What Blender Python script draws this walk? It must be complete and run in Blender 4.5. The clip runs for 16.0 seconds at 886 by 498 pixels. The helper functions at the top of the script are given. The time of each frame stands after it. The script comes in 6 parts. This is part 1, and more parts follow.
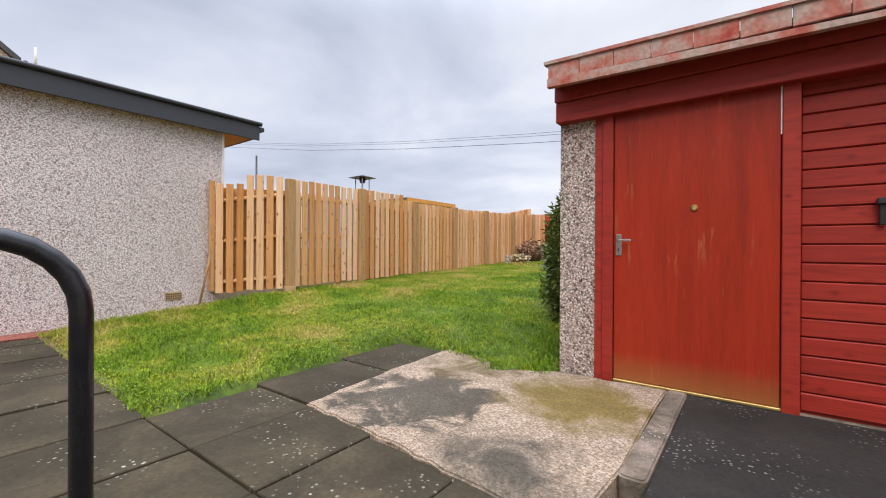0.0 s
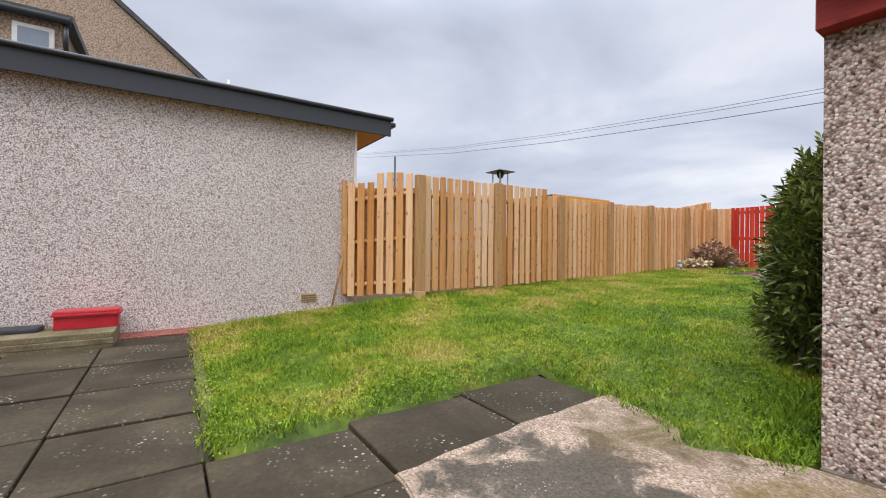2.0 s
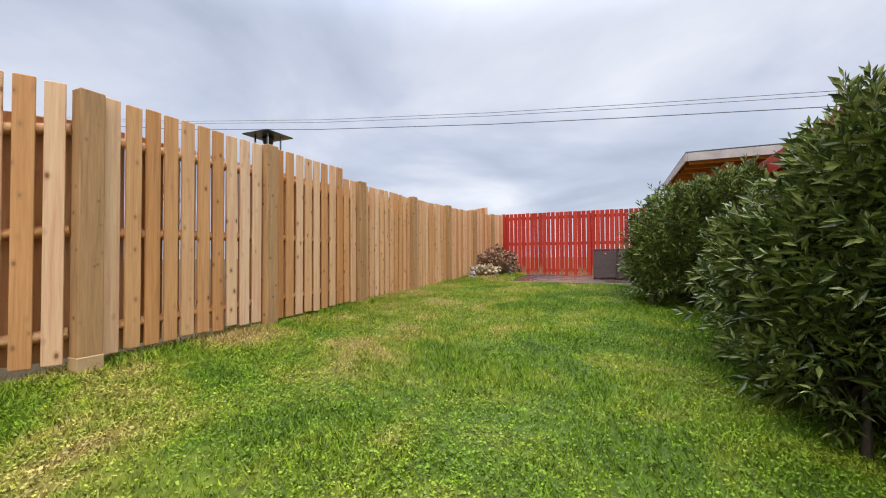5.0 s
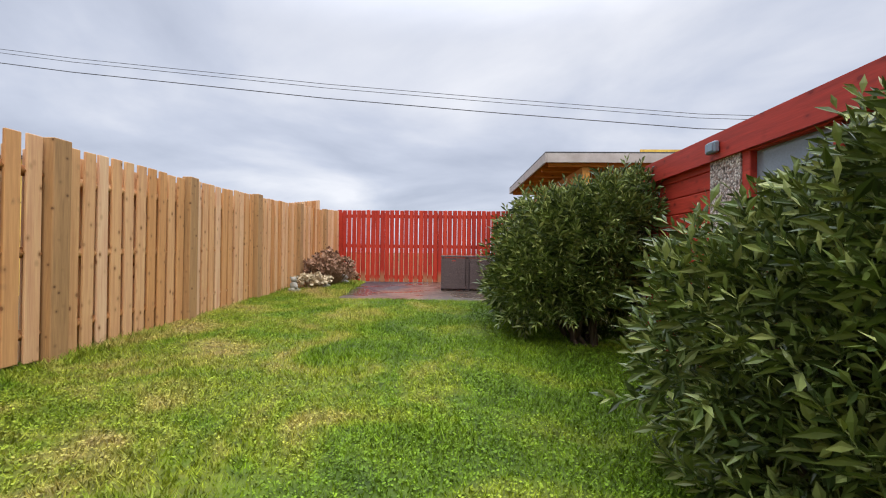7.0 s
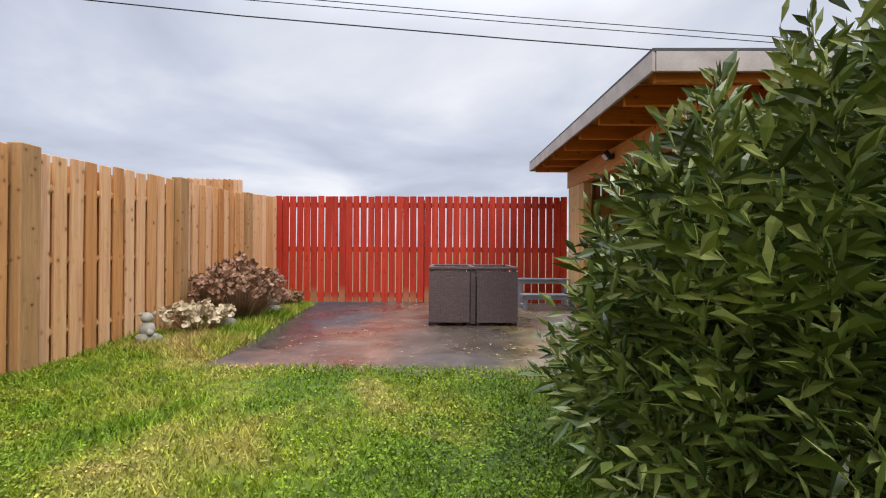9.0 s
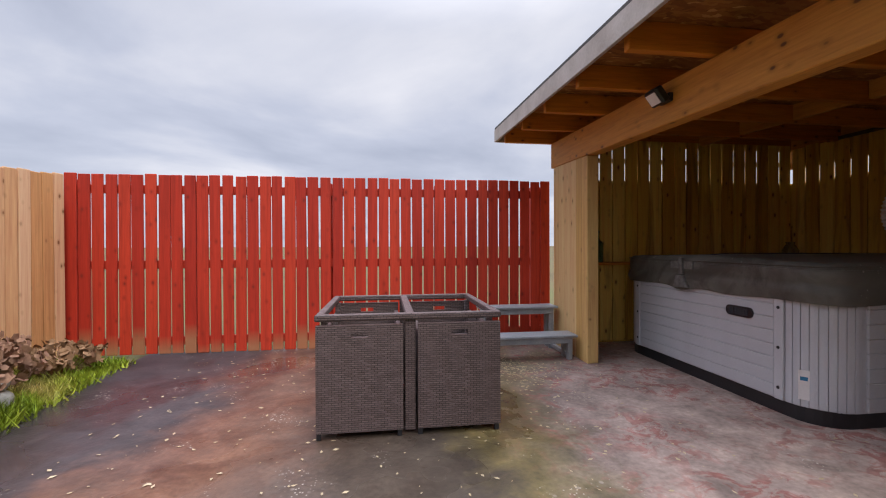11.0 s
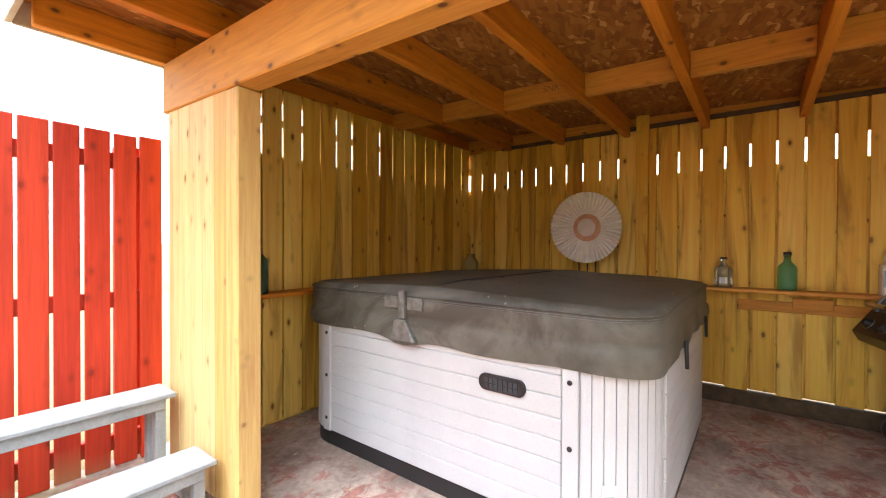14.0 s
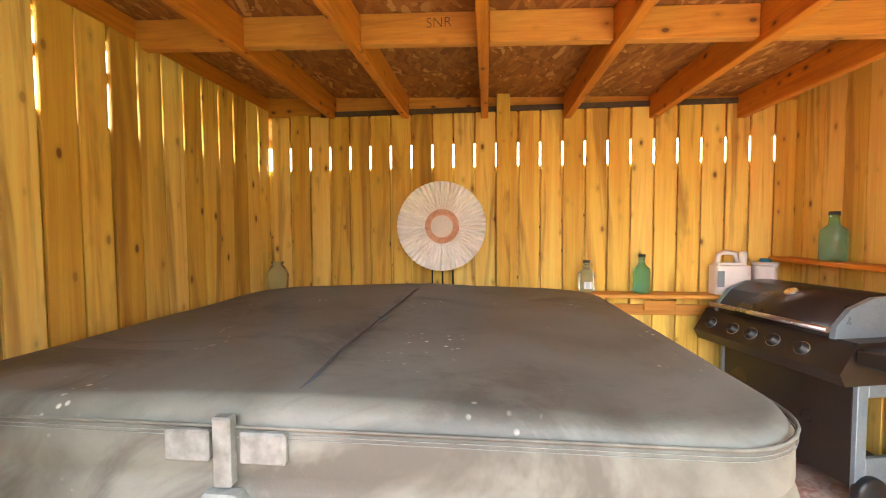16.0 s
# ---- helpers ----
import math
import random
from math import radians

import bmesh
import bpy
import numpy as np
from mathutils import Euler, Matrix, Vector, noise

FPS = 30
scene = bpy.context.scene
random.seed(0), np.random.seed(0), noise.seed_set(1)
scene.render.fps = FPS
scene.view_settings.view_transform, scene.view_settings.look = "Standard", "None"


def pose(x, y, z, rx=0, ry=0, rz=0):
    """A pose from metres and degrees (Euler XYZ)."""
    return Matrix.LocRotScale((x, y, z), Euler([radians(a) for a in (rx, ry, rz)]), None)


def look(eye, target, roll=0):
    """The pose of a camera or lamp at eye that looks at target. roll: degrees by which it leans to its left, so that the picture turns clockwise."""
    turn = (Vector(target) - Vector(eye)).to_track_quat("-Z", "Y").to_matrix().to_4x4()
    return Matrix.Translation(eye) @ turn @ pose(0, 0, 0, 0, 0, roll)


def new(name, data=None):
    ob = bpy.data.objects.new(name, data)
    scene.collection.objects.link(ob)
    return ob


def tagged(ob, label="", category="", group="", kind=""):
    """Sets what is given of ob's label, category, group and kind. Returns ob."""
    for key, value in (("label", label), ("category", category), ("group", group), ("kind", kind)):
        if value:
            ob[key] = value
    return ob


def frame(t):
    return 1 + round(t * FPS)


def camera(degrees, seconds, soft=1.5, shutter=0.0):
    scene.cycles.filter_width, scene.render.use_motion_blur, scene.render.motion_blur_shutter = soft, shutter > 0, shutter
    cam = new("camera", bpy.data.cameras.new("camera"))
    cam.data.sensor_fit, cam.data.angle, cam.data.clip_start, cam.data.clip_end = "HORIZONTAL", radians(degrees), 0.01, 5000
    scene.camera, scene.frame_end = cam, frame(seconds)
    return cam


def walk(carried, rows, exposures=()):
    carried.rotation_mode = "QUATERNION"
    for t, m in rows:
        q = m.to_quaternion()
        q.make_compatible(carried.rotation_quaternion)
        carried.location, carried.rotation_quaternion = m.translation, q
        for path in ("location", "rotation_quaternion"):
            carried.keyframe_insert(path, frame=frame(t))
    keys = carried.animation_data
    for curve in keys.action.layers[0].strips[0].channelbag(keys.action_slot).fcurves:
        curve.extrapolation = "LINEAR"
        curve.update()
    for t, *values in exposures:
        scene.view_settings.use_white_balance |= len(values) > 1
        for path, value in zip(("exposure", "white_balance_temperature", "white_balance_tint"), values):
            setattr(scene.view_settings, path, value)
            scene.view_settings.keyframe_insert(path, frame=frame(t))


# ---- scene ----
cam = camera(93.7, 16.0, 1.1)
PATH = [
    (0, (0.187, 0.024, 1.076), (-1.009, 1.626, 1.073), 0.3),
    (0.5, (0.057, 0.197, 1.098), (-1.305, 1.661, 1.094), 0.3),
    (1, (-0.083, 0.374, 1.105), (-1.591, 1.687, 1.104), 0.3),
    (1.5, (-0.231, 0.595, 1.093), (-1.845, 1.776, 1.096), 0.6),
    (2, (-0.449, 0.794, 1.072), (-2.118, 1.896, 1.076), 0.5),
    (2.5, (-0.785, 1.051, 1.053), (-2.463, 2.14, 1.058), 0.5),
    (3, (-1.211, 1.297, 1.056), (-2.835, 2.465, 1.069), 0.6),
    (3.5, (-1.649, 1.506, 1.076), (-3.153, 2.824, 1.099), 0.3),
    (4, (-2.02, 1.725, 1.056), (-3.337, 3.229, 1.094), 0.1),
    (4.5, (-2.283, 1.99, 1.04), (-3.364, 3.672, 1.097), -0.3),
    (5, (-2.553, 2.313, 1.08), (-3.344, 4.149, 1.122), -0.3),
    (7.3, (-2.842, 4.512, 1.325), (-2.894, 6.512, 1.344), 0.6),
    (7.5, (-2.858, 4.885, 1.337), (-2.911, 6.884, 1.355), 0.5),
    (8, (-2.876, 5.677, 1.343), (-2.92, 7.676, 1.366), 0.4),
    (8.5, (-2.941, 6.448, 1.37), (-2.966, 8.447, 1.392), 0.2),
    (8.7, (-2.93, 6.749, 1.392), (-2.957, 8.749, 1.41), 0.3),
    (10.8, (-2.8, 9.42, 1.598), (-2.588, 11.409, 1.586), -0.1),
    (11, (-2.76, 9.576, 1.613), (-2.486, 11.557, 1.6), -0.2),
    (11.5, (-2.645, 9.94, 1.618), (-2.169, 11.882, 1.607), -0.0),
    (12, (-2.531, 10.237, 1.642), (-1.824, 12.108, 1.629), 0.1),
    (12.5, (-2.435, 10.484, 1.664), (-1.496, 12.25, 1.649), 0.1),
    (13, (-2.276, 10.745, 1.685), (-1.099, 12.362, 1.666), 0.2),
    (13.5, (-2.104, 10.984, 1.733), (-0.706, 12.414, 1.702), 0.2),
    (14, (-1.892, 11.225, 1.735), (-0.303, 12.438, 1.716), 0.2),
    (14.5, (-1.652, 11.458, 1.765), (0.086, 12.447, 1.736), 0.1),
    (15, (-1.452, 11.684, 1.813), (0.392, 12.457, 1.758), -0.2),
    (15.5, (-1.269, 11.908, 1.843), (0.665, 12.411, 1.774), -0.2),
    (16, (-1.154, 12.083, 1.862), (0.833, 12.295, 1.77), -0.3),
]
walk(cam, [(t, look(eye, target, roll)) for t, eye, target, roll in PATH],
     exposures=[(0, 0.40, 6500, 12), (2.5, 0.30, 6500, 12), (5.0, 0.24, 6300, 12), (8.7, 0.26, 6500, 12), (11.8, 0.14, 6400, 15), (12.5, 0.55, 6500, 14), (13.0, 1.3, 6900, 9), (13.5, 2.1, 6900, 6), (14.0, 2.7, 6800, 4), (15.0, 3.65, 6500, 4), (16.0, 4.3, 6400, -2)])


# ---- world and sun: overcast ----
world = bpy.data.worlds.new("overcast_sky")
scene.world = world
world.use_nodes = True
wn, wl = world.node_tree.nodes, world.node_tree.links
sky = wn.new("ShaderNodeTexSky")
sky.sky_type, sky.sun_disc = "NISHITA", False
sky.sun_elevation, sky.sun_rotation = radians(46), radians(155)
sky_dim = wn.new("ShaderNodeMix"); sky_dim.data_type = "RGBA"; sky_dim.blend_type = "MULTIPLY"
sky_dim.inputs[0].default_value = 1.0
sky_dim.inputs[7].default_value = (0.1, 0.1, 0.1, 1)
wl.new(sky.outputs[0], sky_dim.inputs[6])
tc = wn.new("ShaderNodeTexCoord")
sep = wn.new("ShaderNodeSeparateXYZ"); wl.new(tc.outputs["Generated"], sep.inputs[0])
up = wn.new("ShaderNodeMath"); up.operation = "MAXIMUM"; up.inputs[1].default_value = 0.0
wl.new(sep.outputs[2], up.inputs[0])
upo = wn.new("ShaderNodeMath"); upo.operation = "ADD"; upo.inputs[1].default_value = 0.16
wl.new(up.outputs[0], upo.inputs[0])
proj = wn.new("ShaderNodeVectorMath"); proj.operation = "DIVIDE"
comb = wn.new("ShaderNodeCombineXYZ")
for k in range(3):
    wl.new(upo.outputs[0], comb.inputs[k])
wl.new(tc.outputs["Generated"], proj.inputs[0]); wl.new(comb.outputs[0], proj.inputs[1])
cn = wn.new("ShaderNodeTexNoise"); cn.inputs["Scale"].default_value = 0.85
cn.inputs["Detail"].default_value = 7; cn.inputs["Roughness"].default_value = 0.52; cn.inputs["Distortion"].default_value = 0.35
wl.new(proj.outputs[0], cn.inputs["Vector"])
cr = wn.new("ShaderNodeValToRGB")
cr.color_ramp.elements[0].position, cr.color_ramp.elements[0].color = 0.30, (0.46, 0.51, 0.62, 1)
cr.color_ramp.elements[1].position, cr.color_ramp.elements[1].color = 0.74, (0.95, 0.97, 1.01, 1)
mid = cr.color_ramp.elements.new(0.5); mid.color = (0.64, 0.69, 0.80, 1)
wl.new(cn.outputs[0], cr.inputs[0])
cmix = wn.new("ShaderNodeMix"); cmix.data_type = "RGBA"; cmix.inputs[0].default_value = 0.9
wl.new(sky_dim.outputs[2], cmix.inputs[6]); wl.new(cr.outputs[0], cmix.inputs[7])
# an overcast sky is brightest overhead
zen = wn.new("ShaderNodeMapRange"); zen.interpolation_type = "SMOOTHSTEP"
zen.inputs["From Min"].default_value, zen.inputs["From Max"].default_value = 0.44, 1.0
zen.inputs["To Min"].default_value, zen.inputs["To Max"].default_value = 0.84, 4.8
wl.new(sep.outputs[2], zen.inputs["Value"])
wl.new(zen.outputs[0], wn["Background"].inputs[1])
wl.new(cmix.outputs[2], wn["Background"].inputs[0])

sun = new("sun", bpy.data.lights.new("sun", "SUN"))
sun.data.energy, sun.data.angle, sun.data.color = 1.4, radians(30), (1.0, 0.92, 0.8)
sun.matrix_world = look((3.4, -7.2, 8.5), (0, 0, 0))


# ---- materials ----
def shader(name):
    m = bpy.data.materials.new(name)
    m.use_nodes = True
    n, l = m.node_tree.nodes, m.node_tree.links
    return m, n, l, n["Principled BSDF"]


def ramp(n, l, src, stops):
    r = n.new("ShaderNodeValToRGB")
    e = r.color_ramp.elements
    e[0].position, e[0].color = stops[0][0], (*stops[0][1], 1)
    e[1].position, e[1].color = stops[-1][0], (*stops[-1][1], 1)
    for p, c in stops[1:-1]:
        e.new(p).color = (*c, 1)
    l.new(src, r.inputs[0])
    return r.outputs[0]


def mix(n, l, fac, a, b, how="MIX"):
    x = n.new("ShaderNodeMix"); x.data_type = "RGBA"; x.blend_type = how
    for i, v in ((0, fac), (6, a), (7, b)):
        if isinstance(v, (int, float)):
            x.inputs[i].default_value = v
        elif isinstance(v, tuple):
            x.inputs[i].default_value = (*v, 1)
        else:
            l.new(v, x.inputs[i])
    return x.outputs[2]


def coords(n, l, scale=(1, 1, 1), shift_random=0.0, kind="Object"):
    t = n.new("ShaderNodeTexCoord")
    mp = n.new("ShaderNodeMapping"); mp.inputs["Scale"].default_value = scale
    l.new(t.outputs[kind], mp.inputs[0])
    if shift_random:
        oi = n.new("ShaderNodeObjectInfo")
        mu = n.new("ShaderNodeMath"); mu.operation = "MULTIPLY"; mu.inputs[1].default_value = shift_random
        l.new(oi.outputs["Random"], mu.inputs[0]); l.new(mu.outputs[0], mp.inputs["Location"])
    return mp.outputs[0]


def noise_tex(n, l, vec, scale, detail=5, rough=0.55, distort=0.0):
    t = n.new("ShaderNodeTexNoise")
    t.inputs["Scale"].default_value, t.inputs["Detail"].default_value = scale, detail
    t.inputs["Roughness"].default_value, t.inputs["Distortion"].default_value = rough, distort
    l.new(vec, t.inputs["Vector"])
    return t.outputs[0]


def voronoi(n, l, vec, scale, out="Distance", feature="F1"):
    t = n.new("ShaderNodeTexVoronoi"); t.feature = feature
    t.inputs["Scale"].default_value = scale
    l.new(vec, t.inputs["Vector"])
    return t.outputs[out]


def bump(n, l, p, height, strength, dist):
    b = n.new("ShaderNodeBump")
    b.inputs["Strength"].default_value, b.inputs["Distance"].default_value = strength, dist
    l.new(height, b.inputs["Height"]); l.new(b.outputs[0], p.inputs["Normal"])


def plain(name, a, b, rough=0.5, scale=6, metal=0.0, fine=90, relief=0.15, spec=0.5):
    """Two-scale mottled surface between colours a and b."""
    m, n, l, p = shader(name)
    v = coords(n, l)
    big = noise_tex(n, l, v, scale)
    small = noise_tex(n, l, v, fine, 3)
    c = ramp(n, l, big, [(0.3, a), (0.7, b)])
    c = mix(n, l, 0.25, c, ramp(n, l, small, [(0.3, (0.35,) * 3), (0.7, (0.65,) * 3)]), "OVERLAY")
    l.new(c, p.inputs["Base Color"])
    rr = ramp(n, l, big, [(0.3, (max(rough - .08, 0),) * 3), (0.7, (min(rough + .08, 1),) * 3)])
    l.new(rr, p.inputs["Roughness"])
    p.inputs["Metallic"].default_value = metal
    p.inputs["Specular IOR Level"].default_value = spec
    bump(n, l, p, small, relief, 0.004)
    return m


def timber(name, tones, rough=0.7, knots=True, axis="z", streak=1.0, bare=None, knot=(0.12, 0.05, 0.02), spread=1.0, scuff=None, damp=None):
    """Sawn board: grain along one axis, knots, a tone of its own for each board."""
    m, n, l, p = shader(name)
    sc = {"z": (14, 14, 0.9), "x": (0.9, 14, 14), "y": (14, 0.9, 14)}[axis]
    v = coords(n, l, sc, 37.0)
    g = noise_tex(n, l, v, 2.2 * streak, 6, 0.6, 0.6)
    fine = noise_tex(n, l, v, 9, 3)
    oi = n.new("ShaderNodeObjectInfo")
    geo = n.new("ShaderNodeNewGeometry")
    ad = n.new("ShaderNodeMath"); ad.operation = "ADD"
    l.new(oi.outputs["Random"], ad.inputs[0]); l.new(geo.outputs["Random Per Island"], ad.inputs[1])
    fr = n.new("ShaderNodeMath"); fr.operation = "FRACT"; l.new(ad.outputs[0], fr.inputs[0])
    a, b, c = tones
    base = ramp(n, l, fr.outputs[0], [(0.0, a), (0.5, b), (1.0, c)])
    base = mix(n, l, spread, b, base)
    col = mix(n, l, 0.55, base, ramp(n, l, g, [(0.25, (0.22,) * 3), (0.5, (0.5,) * 3), (0.8, (0.72,) * 3)]), "OVERLAY")
    col = mix(n, l, 0.25, col, ramp(n, l, fine, [(0.3, (0.3,) * 3), (0.7, (0.7,) * 3)]), "OVERLAY")
    if knots:
        sk = {"z": (13, 13, 13), "x": (8, 13, 13), "y": (13, 8, 13)}[axis]
        k = voronoi(n, l, coords(n, l, sk, 53.0), 1.0)
        pick = n.new("ShaderNodeSeparateColor"); l.new(voronoi(n, l, coords(n, l, sk, 53.0), 1.0, "Color"), pick.inputs[0])
        some = ramp(n, l, pick.outputs[0], [(0.15, (0, 0, 0)), (0.6, (1, 1, 1))])
        halo = ramp(n, l, k, [(0.08, (0.7, 0.7, 0.7)), (0.30, (0, 0, 0))])
        col = mix(n, l, mix(n, l, 1.0, halo, some, "MULTIPLY"), col, tuple(0.55 * u for u in b))
        kf = ramp(n, l, k, [(0.09, (0.9, 0.9, 0.9)), (0.15, (0, 0, 0))])
        col = mix(n, l, mix(n, l, 1.0, kf, some, "MULTIPLY"), col, knot)
    if damp:
        sd = {"z": (7, 7, 1.3), "x": (1.3, 7, 7), "y": (7, 1.3, 7)}[axis]
        dn = noise_tex(n, l, coords(n, l, sd, 19.0), 1.0, 5, 0.55, 1.2)
        col = mix(n, l, ramp(n, l, dn, [(0.52, (0, 0, 0)), (0.66, (0.7, 0.7, 0.7))]), col, damp)
    if scuff:
        sn = noise_tex(n, l, coords(n, l, (26, 26, 2.6)), 1.0, 4, 0.6, 0.3)
        sm = noise_tex(n, l, coords(n, l), 2.4, 3)
        sf = mix(n, l, 1.0, ramp(n, l, sn, [(0.60, (0, 0, 0)), (0.72, (1, 1, 1))]), ramp(n, l, sm, [(0.45, (0, 0, 0)), (0.65, (0.8, 0.8, 0.8))]), "MULTIPLY")
        col = mix(n, l, sf, col, scuff)
    if bare:
        tone, z0, z1 = bare
        geo_z = n.new("ShaderNodeSeparateXYZ"); l.new(geo.outputs["Position"], geo_z.inputs[0])
        wob = n.new("ShaderNodeMath"); wob.operation = "MULTIPLY_ADD"
        wob.inputs[1].default_value, wob.inputs[2].default_value = 0.35, -0.17
        l.new(fr.outputs[0], wob.inputs[0])
        zz = n.new("ShaderNodeMath"); zz.operation = "ADD"
        l.new(geo_z.outputs[2], zz.inputs[0]); l.new(wob.outputs[0], zz.inputs[1])
        mr = n.new("ShaderNodeMapRange")
        mr.inputs["From Min"].default_value, mr.inputs["From Max"].default_value = z0, z1
        mr.inputs["To Min"].default_value, mr.inputs["To Max"].default_value = 0.85, 0.0
        l.new(zz.outputs[0], mr.inputs["Value"])
        col = mix(n, l, mr.outputs[0], col, tone)
    l.new(col, p.inputs["Base Color"])
    p.inputs["Roughness"].default_value = rough
    p.inputs["Specular IOR Level"].default_value = 0.3
    bump(n, l, p, fine, 0.25, 0.003)
    return m


def pebbles(name, tones, size, depth, stain=(0.78, 0.74, 0.72)):
    """Dry-dash render: small stones thrown at a wall."""
    m, n, l, p = shader(name)
    v = coords(n, l)
    jit = n.new("ShaderNodeVectorMath"); jit.operation = "ADD"
    nz = n.new("ShaderNodeTexNoise"); nz.inputs["Scale"].default_value = 20
    l.new(v, nz.inputs["Vector"])
    sc = n.new("ShaderNodeVectorMath"); sc.operation = "SCALE"; sc.inputs["Scale"].default_value = 0.02
    l.new(nz.outputs["Color"], sc.inputs[0]); l.new(v, jit.inputs[0]); l.new(sc.outputs[0], jit.inputs[1])
    cell = voronoi(n, l, jit.outputs[0], 1 / size, "Color")
    dist = voronoi(n, l, jit.outputs[0], 1 / size)
    sepc = n.new("ShaderNodeSeparateColor"); l.new(cell, sepc.inputs[0])
    k = len(tones) - 1
    col = ramp(n, l, sepc.outputs[0], [(i / k, t) for i, t in enumerate(tones)])
    gap = ramp(n, l, dist, [(0.35, (1, 1, 1)), (0.75, (0.35, 0.33, 0.32))])
    col = mix(n, l, 0.75, col, gap, "MULTIPLY")
    big = noise_tex(n, l, v, 0.8, 5)
    col = mix(n, l, 0.4, col, ramp(n, l, big, [(0.35, stain), (0.65, (1, 1, 1))]), "MULTIPLY")
    l.new(col, p.inputs["Base Color"])
    p.inputs["Roughness"].default_value = 0.85
    inv = n.new("ShaderNodeMath"); inv.operation = "SUBTRACT"; inv.inputs[0].default_value = 1.0
    l.new(dist, inv.inputs[1])
    bump(n, l, p, inv.outputs[0], 0.8, depth)
    return m


def ground_mix(name, tones, scale, spots=None, spot_size=0.03, rough=0.8, wet=None, second=None, relief=0.4):
    """Stained mineral surface; spots are lichen or grit, wet lowers the roughness in pools."""
    m, n, l, p = shader(name)
    v = coords(n, l, (1, 1, 1), 11.0)
    a = noise_tex(n, l, v, scale, 7, 0.6, 0.4)
    b = noise_tex(n, l, v, 45, 4)
    k = len(tones) - 1
    col = ramp(n, l, a, [(0.28 + 0.44 * i / k, t) for i, t in enumerate(tones)])
    if second:
        s = noise_tex(n, l, v, scale * 0.45, 6, 0.65, 0.8)
        col = mix(n, l, ramp(n, l, s, [(0.5, (0, 0, 0)), (0.6, (1, 1, 1))]), col, second)
    col = mix(n, l, 0.4, col, ramp(n, l, b, [(0.3, (0.25,) * 3), (0.7, (0.72,) * 3)]), "OVERLAY")
    if spots:
        d = voronoi(n, l, v, 1 / spot_size)
        m2 = noise_tex(n, l, v, 2.3, 4)
        f1 = ramp(n, l, d, [(0.16, (1, 1, 1)), (0.26, (0, 0, 0))])
        f2 = ramp(n, l, m2, [(0.5, (0, 0, 0)), (0.64, (1, 1, 1))])
        col = mix(n, l, mix(n, l, 1.0, f1, f2, "MULTIPLY"), col, spots)
    l.new(col, p.inputs["Base Color"])
    if wet:
        w = noise_tex(n, l, v, wet, 4)
        l.new(ramp(n, l, w, [(0.4, (0.18,) * 3), (0.62, (rough,) * 3)]), p.inputs["Roughness"])
    else:
        p.inputs["Roughness"].default_value = rough
        p.inputs["Specular IOR Level"].default_value = 0.5 if rough < 0.5 else 0.2
    bump(n, l, p, b, relief, 0.006)
    return m


def zone(n, l, vec, centre, radius, wobble, soft=0.12):
    """A stain of uneven outline round a centre: 1 inside, 0 outside."""
    sub = n.new("ShaderNodeVectorMath"); sub.operation = "DISTANCE"
    sub.inputs[1].default_value = centre
    l.new(vec, sub.inputs[0])
    ad = n.new("ShaderNodeMath"); ad.operation = "ADD"
    l.new(sub.outputs["Value"], ad.inputs[0]); l.new(wobble, ad.inputs[1])
    mr = n.new("ShaderNodeMapRange")
    mr.inputs["From Min"].default_value, mr.inputs["From Max"].default_value = radius - soft, radius + soft
    mr.inputs["To Min"].default_value, mr.inputs["To Max"].default_value = 1.0, 0.0
    l.new(ad.outputs[0], mr.inputs["Value"])
    return mr.outputs[0]


def swing(n, l, src, amount):
    """Noise turned into an offset of plus or minus half the amount."""
    w = n.new("ShaderNodeMath"); w.operation = "MULTIPLY_ADD"
    w.inputs[1].default_value, w.inputs[2].default_value = amount, -amount / 2
    l.new(src, w.inputs[0])
    return w.outputs[0]


def grit(n, l, v, col, size, tone, amount):
    """Scattered chips of a paler tone, thicker in some places."""
    d = voronoi(n, l, v, 1 / size)
    f1 = ramp(n, l, d, [(0.14, (1, 1, 1)), (0.24, (0, 0, 0))])
    f2 = ramp(n, l, noise_tex(n, l, v, 3.1, 4), [(0.62 - amount, (0, 0, 0)), (0.72 - amount, (1, 1, 1))])
    return mix(n, l, mix(n, l, 1.0, f1, f2, "MULTIPLY"), col, tone)


